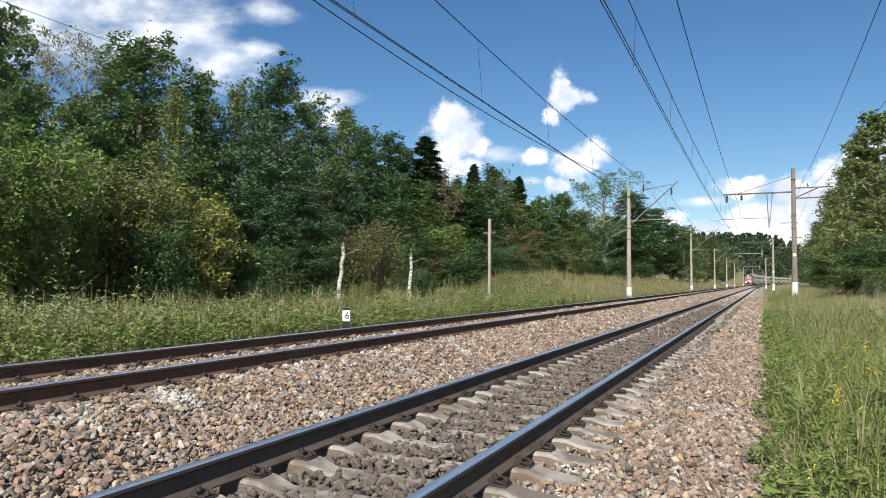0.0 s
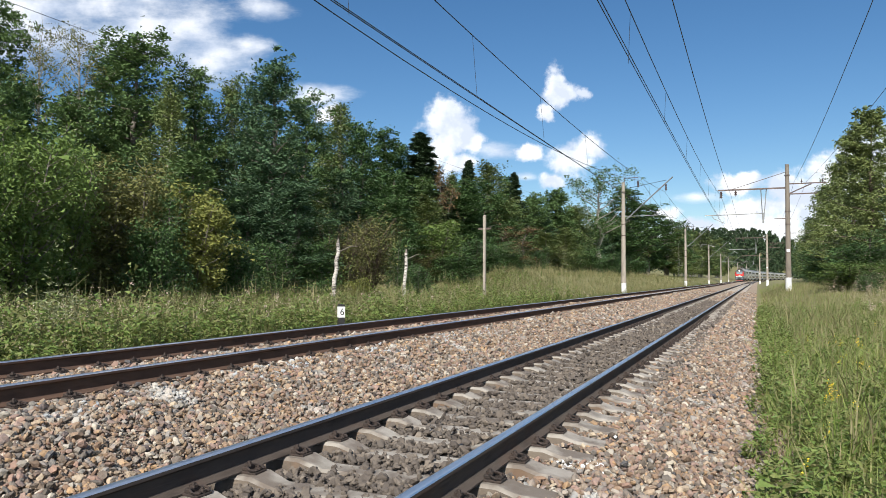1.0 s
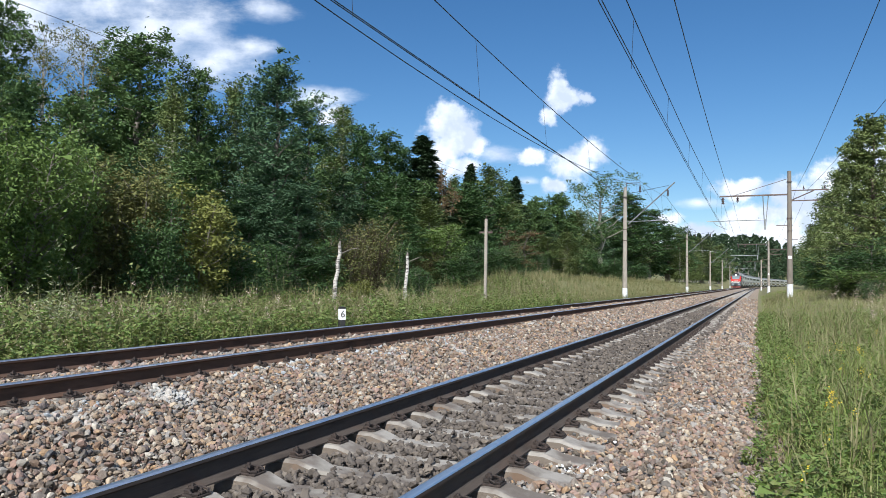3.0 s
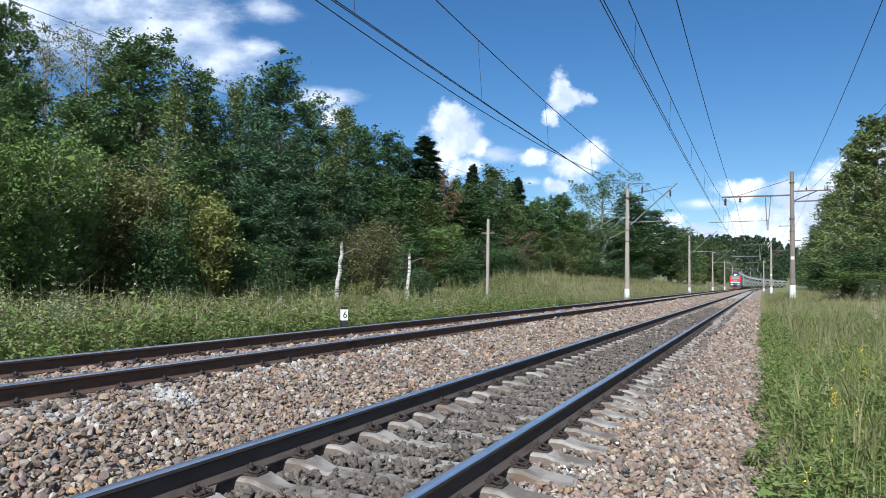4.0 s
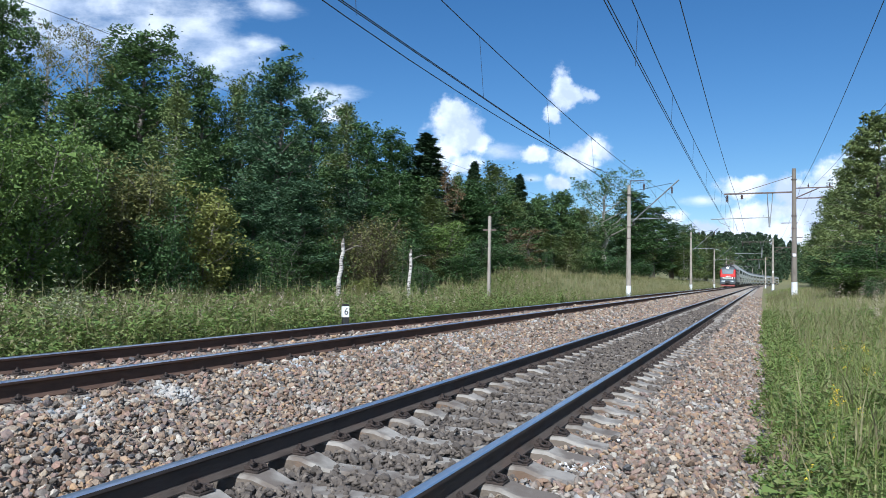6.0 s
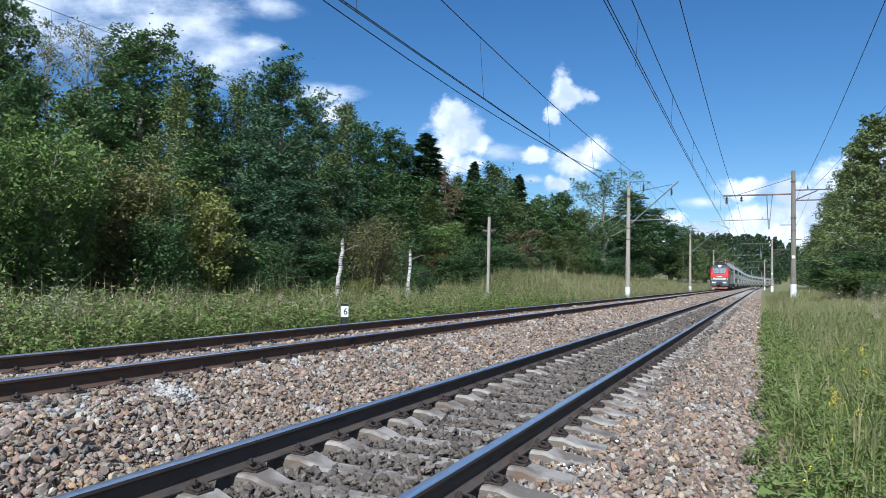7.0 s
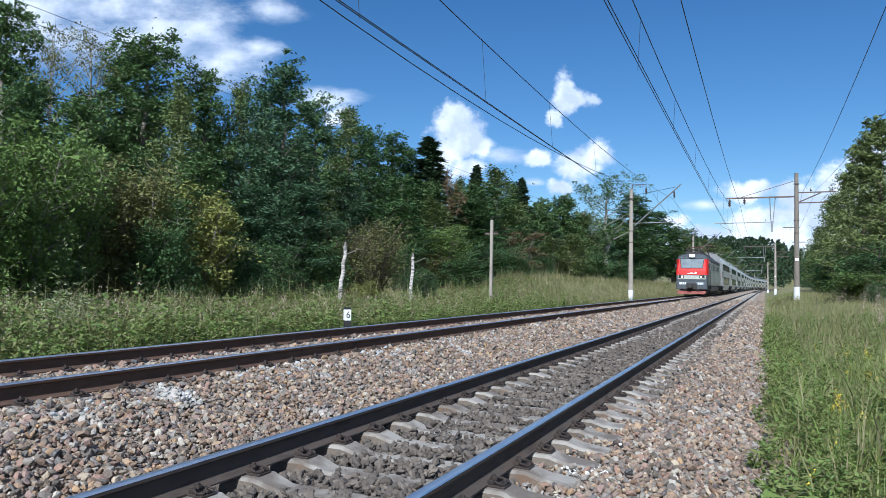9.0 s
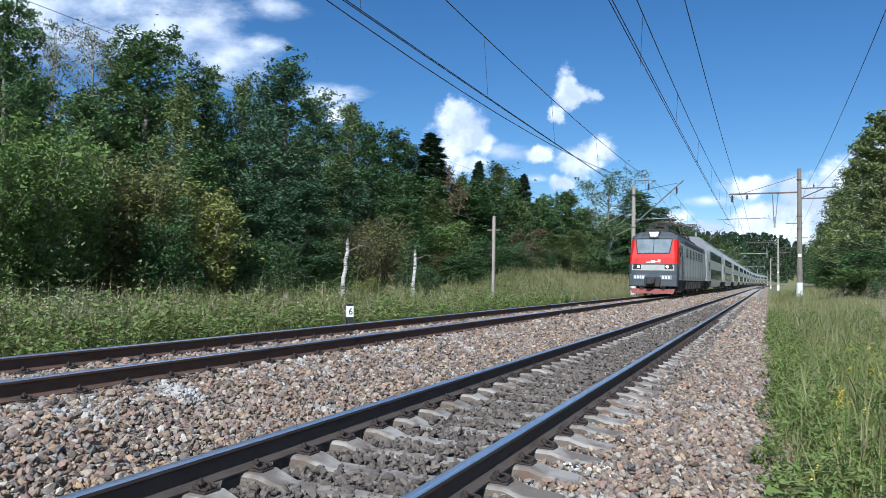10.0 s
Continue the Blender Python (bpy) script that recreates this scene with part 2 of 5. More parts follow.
STONE = [(.10, .10, .10), (.31, .21, .165), (.065, .066, .07), (.46, .41, .33), (.22, .205, .19), (.40, .26, .14), (.086, .072, .060), (.30, .21, .14), (.19, .12, .08), (.36, .28, .20), (.092, .077, .06), (.185, .165, .145), (.30, .19, .14), (.115, .095, .08), (.27, .24, .20), (.13, .10, .078), (.44, .36, .26), (.15, .108, .08), (.245, .165, .107), (.16, .155, .15)]
M = {
    "stone": with_patches(material("crushed_stone", STONE, 30, 0.85, bump=0.35, bump_scale=90, island=0.93), (.52, .53, .51), 1.1, .62, .70, .55),
    "dusty_stone": material("brake_dusted_stone", [(.065, .055, .047), (.12, .10, .082), (.09, .075, .063), (.15, .125, .10), (.095, .082, .071), (.21, .175, .138)], 30, 0.9, bump=0.35, bump_scale=90, island=0.93),
    "gravel_bed": material("gravel_bed", [(.17, .135, .105), (.34, .27, .20), (.25, .195, .15), (.42, .345, .265)], 26, 0.95, bump=1.0, bump_scale=34, bump_distance=0.05),
    "dusty_bed": material("dusted_gravel_bed", [(.05, .043, .037), (.11, .092, .078), (.08, .067, .057), (.145, .12, .10)], 26, 0.95, bump=1.0, bump_scale=34, bump_distance=0.05),
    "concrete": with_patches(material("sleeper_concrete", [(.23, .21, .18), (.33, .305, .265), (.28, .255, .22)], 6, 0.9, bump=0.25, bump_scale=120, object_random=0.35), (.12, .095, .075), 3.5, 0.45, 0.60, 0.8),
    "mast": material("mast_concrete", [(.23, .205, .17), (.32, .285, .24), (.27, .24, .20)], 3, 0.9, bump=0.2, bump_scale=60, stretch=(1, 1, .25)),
    "limed": material("lime_dusted_stone", [(.25, .265, .27), (.40, .415, .42), (.32, .335, .34)], 8, 0.95, bump=0.3, bump_scale=90, island=0.7),
    "side_concrete": with_patches(material("brown_sleeper_side", [(.10, .082, .065), (.17, .14, .11), (.13, .105, .083)], 7, 0.95, bump=0.4, bump_scale=70, object_random=.3), (.16, .095, .055), 3.5, .5, .65, .6),
    "dark_mast": material("dark_mast_concrete", [(.13, .112, .09), (.19, .165, .135), (.16, .138, .112)], 3, 0.9, bump=0.2, bump_scale=60, stretch=(1, 1, .25)),
    "whitewash": material("whitewash", [(.46, .47, .47), (.66, .67, .67), (.58, .59, .59)], 5, 0.85, bump=0.15),
    "steel_head": material("polished_rail_steel", [(.74, .75, .77), (.86, .87, .89)], 3, 0.36, 1.0, bump=0.03, bump_scale=300, stretch=(8, .3, 8)),
    "rail_dark": with_patches(material("rail_rust_dark", [(.05, .041, .035), (.085, .07, .06), (.065, .054, .047)], 8, 0.9, 0.0, specular=0.08, bump=0.15, stretch=(1, .2, 1)), (.09, .055, .04), 3.0, .5, .7, .5),
    "rail_rust": with_patches(material("rail_rust_brown", [(.06, .04, .031), (.11, .07, .052), (.08, .053, .04)], 8, 0.92, 0.0, specular=0.08, bump=0.15, stretch=(1, .2, 1)), (.13, .075, .05), 3.0, .5, .7, .5),
    "iron": material("rusty_fastening", [(.03, .026, .024), (.065, .048, .04), (.045, .037, .033)], 20, 0.75, 0.3, bump=0.2, bump_scale=80, object_random=.2),
    "galvanised": material("painted_steel", [(.18, .19, .19), (.28, .29, .29)], 5, 0.5, 0.6, bump=0.05),
    "rust_arm": material("rusty_arm_steel", [(.10, .075, .065), (.17, .13, .115)], 6, 0.7, 0.4, bump=0.1),
    "wire": material("contact_wire", [(.02, .02, .022), (.035, .035, .04)], 2, 0.5, 0.6, bump=0),
    "porcelain": material("brown_porcelain", [(.05, .035, .03), (.07, .05, .045)], 5, 0.2, bump=0),
    "earth": with_patches(material("verge_soil", [(.10, .12, .04), (.16, .165, .065), (.20, .18, .085), (.13, .145, .05)], 3, 0.95, bump=0.6, bump_scale=18), (.16, .135, .07), 0.35, .5, .7, .6),
    "grass": material("grass_blades", [(.12, .19, .034), (.17, .24, .05), (.25, .285, .08), (.13, .20, .04), (.32, .30, .125), (.11, .175, .036)], 0.5, 0.6, bump=0, island=0.75, translucent=0.3),
    "far_grass": material("far_verge_blades", [(.10, .14, .038), (.15, .17, .06), (.075, .11, .03), (.21, .195, .085), (.12, .15, .045)], 0.5, 0.65, bump=0, island=0.75, translucent=0.3),
    "dry_grass": material("seeding_grass", [(.26, .225, .115), (.19, .20, .08), (.32, .27, .15), (.13, .155, .05), (.22, .165, .10)], 0.5, 0.7, bump=0, island=0.75, translucent=0.25),
    "weed": material("weed_leaves", [(.08, .145, .03), (.135, .205, .045), (.20, .26, .07), (.16, .15, .055), (.105, .17, .036)], 0.9, 0.6, bump=0, island=0.75, translucent=0.3),
    "pale_weed": material("pale_weed_leaves", [(.21, .235, .12), (.29, .31, .17), (.24, .26, .14)], 0.5, 0.7, bump=0, island=0.75, translucent=0.2),
    "yellow": material("yellow_petals", [(.7, .5, .03), (.8, .6, .05)], 5, 0.6, bump=0, island=.7),
    "pale_flower": material("pale_flower_heads", [(.38, .30, .24), (.52, .42, .34), (.34, .23, .22)], 5, 0.8, bump=0, island=.7),
    "black": material("black_paint", [(.02, .02, .02), (.035, .035, .035)], 6, 0.6, bump=0.05),
    "white_paint": material("white_paint", [(.75, .75, .74), (.84, .84, .83)], 6, 0.5, bump=0.05),
}
BARK = {
    "grey": material("grey_bark", [(.10, .085, .07), (.19, .17, .145), (.14, .12, .10)], 5, 0.95, bump=0.5, bump_scale=30, stretch=(1, 1, .25)),
    "birch": material("birch_bark", [(.05, .045, .04), (.10, .09, .08), (.46, .43, .39), (.56, .53, .48), (.5, .47, .43)], 7, 0.9, bump=0.2, stretch=(.6, .6, 2.2)),
    "pale": material("pale_grey_bark", [(.22, .20, .17), (.36, .335, .29), (.30, .275, .235)], 5, 0.95, bump=0.4, bump_scale=30, stretch=(1, 1, .25)),
    "spruce": material("spruce_bark", [(.07, .05, .04), (.12, .09, .07)], 6, 0.95, bump=0.5),
}


def leaf_material(name, base, spread=0.36, translucent=0.18):
    r, g, b = base
    cols = [(1.28 * r * k * w, 1.32 * g * k, 1.6 * b * k / w) for k, w in ((1 - spread, .9), (1, 1), (1 + spread * .6, 1.1), (1 - spread * .4, 1), (1 + spread * 1.1, 1.12))]
    return material(name, cols, 1.3, 0.55, bump=0, island=0.45, translucent=translucent, detail=3, specular=0.16, object_random=0.2)


LEAF = {
    "aspen": leaf_material("aspen_leaves", (.066, .110, .034)),
    "poplar": leaf_material("poplar_leaves", (.052, .094, .042)),
    "alder": leaf_material("alder_leaves", (.046, .086, .026)),
    "willow": leaf_material("willow_leaves", (.090, .138, .032)),
    "birch": leaf_material("birch_leaves", (.098, .130, .040)),
    "olive": leaf_material("olive_shrub_leaves", (.105, .112, .034)),
    "yellowing": leaf_material("yellowing_leaves", (.135, .150, .036)),
    "brown": leaf_material("browning_leaves", (.12, .085, .04)),
    "needle": leaf_material("spruce_needles", (.030, .052, .022), .3, .08),
    "pine": leaf_material("pine_needles", (.105, .135, .042), .3, .12),
}


# ---- building helpers ----
def part(name, bm, mat, parent=None, label="", smooth=False):
    me = bpy.data.meshes.new(name)
    bm.to_mesh(me)
    bm.free()
    for m in (mat if isinstance(mat, (list, tuple)) else [mat]):
        me.materials.append(m)
    if smooth:
        me.shade_smooth()
    ob = new(name, me)
    ob.parent = parent
    if label:
        ob["label"] = label
    return ob


def thing(name, label, category, m=None, group="", kind=""):
    ob = new(name)
    ob.empty_display_size = 0.2
    if m is not None:
        ob.matrix_basis = m
    return tagged(ob, label, category, group, kind)


def sheet(name, verts, faces, mat, parent=None, smooth=False):
    """A mesh object from arrays; faces: arrays of equal-sided faces."""
    me = bpy.data.meshes.new(name)
    verts = np.asarray(verts, dtype=np.float32)
    faces = [np.asarray(f, dtype=np.int32) for f in (faces if isinstance(faces, list) else [faces])]
    me.vertices.add(len(verts))
    me.vertices.foreach_set("co", verts.ravel())
    loops = np.concatenate([f.ravel() for f in faces])
    sizes = np.concatenate([np.full(len(f), f.shape[1], dtype=np.int32) for f in faces])
    me.loops.add(len(loops))
    me.loops.foreach_set("vertex_index", loops)
    me.polygons.add(len(sizes))
    me.polygons.foreach_set("loop_start", np.concatenate([[0], np.cumsum(sizes)[:-1]]).astype(np.int32))
    me.polygons.foreach_set("loop_total", sizes)
    for m in (mat if isinstance(mat, (list, tuple)) else [mat]):
        me.materials.append(m)
    me.update(calc_edges=True)
    if smooth:
        me.shade_smooth()
    else:
        me.shade_flat()
    ob = new(name, me)
    ob.parent = parent
    return ob


def box(bm, x0, x1, y0, y1, z0, z1, bevel=0.0, mi=0):
    g = bmesh.ops.create_cube(bm, size=1, matrix=Matrix.LocRotScale(((x0 + x1) / 2, (y0 + y1) / 2, (z0 + z1) / 2), None, (abs(x1 - x0), abs(y1 - y0), abs(z1 - z0))))
    fs = {f for v in g["verts"] for f in v.link_faces}
    for f in fs:
        f.material_index = mi
    if bevel:
        bmesh.ops.bevel(bm, geom=list({e for f in fs for e in f.edges}), offset=bevel, segments=1, affect="EDGES")
    return bm


def rod(bm, a, b, r0, r1=None, n=8):
    a, b = Vector(a), Vector(b)
    d = b - a
    m = Matrix.Translation((a + b) / 2) @ d.to_track_quat("Z", "Y").to_matrix().to_4x4()
    bmesh.ops.create_cone(bm, cap_ends=True, segments=n, radius1=r0, radius2=r0 if r1 is None else r1, depth=d.length, matrix=m)
    return bm


def prism(bm, outline, axis, a, b, mi=0):
    """Extrudes a closed outline of (p, q) along an axis from a to b: 'x' uses (y, z), 'y' uses (x, z), 'z' uses (x, y)."""
    def at(p, q, s):
        return {"x": (s, p, q), "y": (p, s, q), "z": (p, q, s)}[axis]
    lo = [bm.verts.new(at(p, q, a)) for p, q in outline]
    hi = [bm.verts.new(at(p, q, b)) for p, q in outline]
    n = len(outline)
    fs = [bm.faces.new(lo), bm.faces.new(hi)] + [bm.faces.new((lo[i], lo[(i + 1) % n], hi[(i + 1) % n], hi[i])) for i in range(n)]
    for f in fs:
        f.material_index = mi
    bmesh.ops.recalc_face_normals(bm, faces=fs)
    return bm


def smooth01(a, b, x):
    t = np.clip((np.asarray(x, dtype=float) - a) / (b - a), 0, 1)
    return t * t * (3 - 2 * t)


# ---- the line and the land ----
BEND, RADIUS = 262.0, 2150.0  # the line runs straight along +Y, then bends towards +X


def line(s, off=0.0, z=0.0):
    """The place and heading (degrees) s metres along the line, off metres to its side."""
    if s <= BEND:
        return Vector((off, s, z)), 0.0
    a = (s - BEND) / RADIUS
    return Vector((RADIUS - (RADIUS - off) * math.cos(a), BEND + (RADIUS - off) * math.sin(a), z)), -math.degrees(a)


def shift(y):
    y = np.asarray(y, dtype=float)
    return np.where(y > BEND, (y - BEND) ** 2 / (2 * RADIUS), 0.0)


FAR_X, FAR_Z = -4.1, 0.25  # the second track lies higher
RAIL_H = 0.18


def land(x, y):
    """Height of the bare ground and the ballast."""
    x = np.asarray(x, dtype=float) - shift(y)
    y = np.asarray(y, dtype=float)
    z = np.interp(x, [-400, -60, -30, -16, -11, -7.2, -6.4, -5.75, -5.4, -2.9, -2.5, -1.65, -1.4, -.95, -.45, .45, .95, 1.4, 1.75, 2.45, 3.0, 5, 9, 16, 60, 400],
                  [14, 4.0, 1.6, .25, -.1, -.25, -.12, .02, .05, .05, .0, -.22, -.285, -.30, -.25, -.25, -.265, -.258, -.275, -.44, -.5, -.42, -.1, .5, 4, 14])
    z = z + 1.35 * smooth01(30, 47, y) * smooth01(-8.6, -12.5, x)
    z = z + 0.75 * smooth01(15, 60, y) * smooth01(2.6, 5.0, x)
    z = z + 20 * smooth01(700, 790, y) + 12 * smooth01(350, 600, y) * smooth01(18, 70, np.abs(x))
    return z


# ---- ground ----
def ground():
    xs = np.unique(np.concatenate([np.linspace(-400, -60, 12), np.linspace(-60, -16, 23), np.linspace(-16, 16, 161), np.linspace(16, 60, 23), np.linspace(60, 400, 12)]))
    ys = np.unique(np.concatenate([np.linspace(-60, -4, 15), np.linspace(-4, 60, 215), np.linspace(60, 300, 121), np.linspace(300, 1500, 61)]))
    X, Y = np.meshgrid(xs, ys, indexing="ij")
    X = X + shift(Y)
    Z = land(X, Y)
    rng = np.random.default_rng(3)
    soft = (X - shift(Y) < -6.3) | (X - shift(Y) > 2.7)
    Z = Z + np.where(soft, 0.06 * np.sin(X * 1.7 + 2 * np.sin(Y * .6)) * np.sin(Y * 1.1 + X * .4) + rng.normal(0, .015, Z.shape), rng.normal(0, .006, Z.shape)) - 0.02
    V = np.stack([X, Y, Z], -1).reshape(-1, 3)
    n, m = len(xs), len(ys)
    i = np.arange(n * m).reshape(n, m)
    F = np.stack([i[:-1, :-1], i[1:, :-1], i[1:, 1:], i[:-1, 1:]], -1).reshape(-1, 4)
    ob = sheet("ground", V, F, [M["earth"], M["gravel_bed"], M["dusty_bed"]], smooth=True)
    cx = (X[:-1, :-1] + X[1:, 1:]) / 2 - shift(Y[:-1, :-1])
    mi = np.where((cx > -6.2) & (cx < 2.5), 1, 0)
    mi = np.where(np.abs(cx) < 1.42, 2, mi).ravel().astype(np.int32)
    ob.data.polygons.foreach_set("material_index", mi)
    return tagged(ob, "grassy railway verge and ballast bed beside woods", "ground", kind="structure")


ground()


# ---- tracks ----
def rail_outline():
    """Half of a rail's section: side and height from its foot."""
    half = [(.075, 0), (.075, .010), (.028, .026), (.009, .040), (.009, .128), (.020, .140), (.036, .147), (.036, .168), (.030, .177), (.018, .180)]
    return half + [(-p, q) for p, q in reversed(half)]


def rail(track, off, z, mats, s1=715.0):
    prof = rail_outline()
    ss = [-14.0, 20, 60, 120, 200] + list(np.arange(BEND, s1, 12.0))
    V, F, k = [], [], len(prof)
    for s in ss:
        for p, q in prof:
            V.append(line(s, off + p, z - RAIL_H + q)[0])
    for i in range(len(ss) - 1):
        for j in range(k):
            F.append((i * k + j, i * k + (j + 1) % k, (i + 1) * k + (j + 1) % k, (i + 1) * k + j))
    ob = sheet("rail", V, np.array(F)[:, ::-1], mats, track)
    top = [1 if 7 <= j <= 11 else 0 for _ in range(len(ss) - 1) for j in range(k)]
    ob.data.polygons.foreach_set("material_index", np.array(top, dtype=np.int32))
    return ob


def sleeper_mesh():
    """A prestressed concrete sleeper: deeper seats at the rails, a waist between."""
    bm = bmesh.new()
    xs = [-1.35, -1.32, -1.10, -.98, -.60, -.42, .42, .60, .98, 1.10, 1.32, 1.35]
    top = [-.075, -.055, -.035, .0, .0, -.055, -.055, .0, .0, -.035, -.055, -.075]
    rings = []
    for x, t in zip(xs, top):
        w = .125 if abs(x) > .5 else .105
        rings.append([bm.verts.new(c) for c in ((x, -.15, -.2), (x, -w - .006, t - .022), (x, -w + .018, t), (x, w - .018, t), (x, w + .006, t - .022), (x, .15, -.2))])
    for a, b in zip(rings, rings[1:]):
        for j in range(6):
            bm.faces.new((a[j], a[(j + 1) % 6], b[(j + 1) % 6], b[j]))
    bm.faces.new(rings[0]), bm.faces.new(rings[-1])
    bmesh.ops.recalc_face_normals(bm, faces=bm.faces)
    me = bpy.data.meshes.new("sleeper")
    bm.to_mesh(me)
    bm.free()
    me.materials.append(M["concrete"]), me.materials.append(M["side_concrete"])
    # faces that don't point upwards take the darker brown concrete
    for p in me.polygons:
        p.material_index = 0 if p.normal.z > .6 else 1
    return me


def fastening_mesh():
    """Clamp plate, clip bolt with nut and looped spring on one side of a rail's foot; +X points away from the rail."""
    bm = bmesh.new()
    box(bm, -.03, .11, -.07, .07, 0, .02, .004)
    box(bm, -.035, .02, -.05, .05, .018, .052, .006)
    rod(bm, (.0, 0, .04), (.0, 0, .092), .017, .015, 6)
    rod(bm, (.0, 0, .05), (.0, 0, .072), .03, .03, 6)
    for sy in (-1, 1):
        pts = [Vector((.0, sy * .02, .055)), Vector((.03, sy * .06, .05)), Vector((.075, sy * .075, .036)), Vector((.10, sy * .045, .03)), Vector((.085, sy * .015, .034))]
        for a, b in zip(pts, pts[1:]):
            rod(bm, a, b, .0105, .0105, 5)
    rod(bm, (.085, 0, .01), (.085, 0, .07), .013, .012, 6)
    rod(bm, (.085, 0, .03), (.085, 0, .05), .024, .024, 6)
    me = bpy.data.meshes.new("fastening")
    bm.to_mesh(me)
    bm.free()
    me.materials.append(M["iron"])
    return me


SLEEPER, FASTENING = sleeper_mesh(), fastening_mesh()
PITCH, FIRST = 0.543, 0.285  # spacing of the sleepers and where they start


def track(label, off, z, mats, count, joined_to):
    t = thing("railway_track", label, "railway track", kind="structure")
    for side in (-.795, .795):
        rail(t, off + side, z, mats)
    rng = np.random.default_rng(11)
    for i in range(-3, count):
        y = FIRST + i * PITCH
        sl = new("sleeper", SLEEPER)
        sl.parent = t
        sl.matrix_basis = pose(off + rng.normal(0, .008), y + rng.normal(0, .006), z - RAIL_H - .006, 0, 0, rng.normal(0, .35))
        if i > (46 if off == 0 else 18):
            continue
        for side in (-.795, .795):
            for way in (-1, 1):
                fa = new("fastening", FASTENING)
                fa.parent = sl
                fa.matrix_basis = pose(side + way * .095, 0, .001, 0, 0, (0 if way > 0 else 180) + rng.normal(0, 2)) @ Matrix.Diagonal((.92, .92, .8, 1))
    # the sleepers farther off, joined
    me = SLEEPER
    v = np.array([q.co[:] for q in me.vertices])
    f = [list(p.vertices) for p in me.polygons if len(p.vertices) == 4]
    V, F = [], []
    for i, s in enumerate(np.arange(FIRST + count * PITCH, joined_to, PITCH)):
        V.append(v + np.array([off, s, z - RAIL_H - .006]))
        F.append(np.array(f) + i * len(v))
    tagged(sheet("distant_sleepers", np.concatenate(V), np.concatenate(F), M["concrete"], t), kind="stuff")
    return t


track("near railway track, polished rails on concrete sleepers in dusty ballast", 0.0, 0.0, [M["rail_dark"], M["steel_head"]], 110, 200)
track("second railway track with rusty-sided rails on raised ballast", FAR_X, FAR_Z, [M["rail_rust"], M["steel_head"]], 80, 90)


# ---- ballast ----
def stones(name, label, mat, boxes, seed, keep=None, fine=False):
    """Loose crushed stones. boxes: x0, x1, y0, y1, stones per square metre, mean size."""
    rng = np.random.default_rng(seed)
    if fine:
        g = (1 + 5 ** .5) / 2
        rock = np.array([(-1, g, 0), (1, g, 0), (-1, -g, 0), (1, -g, 0), (0, -1, g), (0, 1, g), (0, -1, -g), (0, 1, -g), (g, 0, -1), (g, 0, 1), (-g, 0, -1), (-g, 0, 1)]) / 1.75
        fi = np.array([(0, 11, 5), (0, 5, 1), (0, 1, 7), (0, 7, 10), (0, 10, 11), (1, 5, 9), (5, 11, 4), (11, 10, 2), (10, 7, 6), (7, 1, 8), (3, 9, 4), (3, 4, 2), (3, 2, 6), (3, 6, 8), (3, 8, 9), (4, 9, 5), (2, 4, 11), (6, 2, 10), (8, 6, 7), (9, 8, 1)])
    else:
        rock = np.array([(x, y, z) for x in (-1, 1) for y in (-1, 1) for z in (-1, 1)]) * .74
        fi = np.array([(0, 1, 3), (0, 3, 2), (4, 6, 7), (4, 7, 5), (0, 4, 5), (0, 5, 1), (2, 3, 7), (2, 7, 6), (0, 2, 6), (0, 6, 4), (1, 5, 7), (1, 7, 3)])
    k = len(rock)
    P, S = [], []
    for x0, x1, y0, y1, dens, size in boxes:
        n = int((x1 - x0) * (y1 - y0) * dens)
        p = np.stack([rng.uniform(x0, x1, n), rng.uniform(y0, y1, n)], -1)
        s = size * np.minimum(np.exp(rng.normal(0, .34, n)), 1.7)
        if keep is not None:
            ok = keep(p[:, 0], p[:, 1], s, rng)
            p, s = p[ok], s[ok]
        P.append(p), S.append(s)
    P, S = np.concatenate(P), np.concatenate(S)
    n = len(P)
    z = land(P[:, 0], P[:, 1]) + S * rng.uniform(-.15, .55, n)
    a, b, c = rng.uniform(0, 2 * np.pi, (3, n))
    ca, sa, cb, sb, cc, sc = np.cos(a), np.sin(a), np.cos(b * .35 - 1.1), np.sin(b * .35 - 1.1), np.cos(c * .35 - 1.1), np.sin(c * .35 - 1.1)
    scl = np.stack([rng.uniform(.75, 1.35, n), rng.uniform(.65, 1.1, n), rng.uniform(.38, .75, n)], -1) * S[:, None] * .5
    v = (rock[None] + rng.uniform(-.26, .26, (n, k, 3))) * scl[:, None]
    x, y, w = v[..., 0], v[..., 1], v[..., 2]
    x, w = x * cb[:, None] + w * sb[:, None], -x * sb[:, None] + w * cb[:, None]
    y, w = y * cc[:, None] - w * sc[:, None], y * sc[:, None] + w * cc[:, None]
    x, y = x * ca[:, None] - y * sa[:, None], x * sa[:, None] + y * ca[:, None]
    V = np.stack([x + P[:, :1], y + P[:, 1:], w + z[:, None]], -1).reshape(-1, 3)
    F = (fi[None] + k * np.arange(n)[:, None, None]).reshape(-1, 3)
    return tagged(sheet(name, V, F, mat), label, "gravel", kind="stuff")


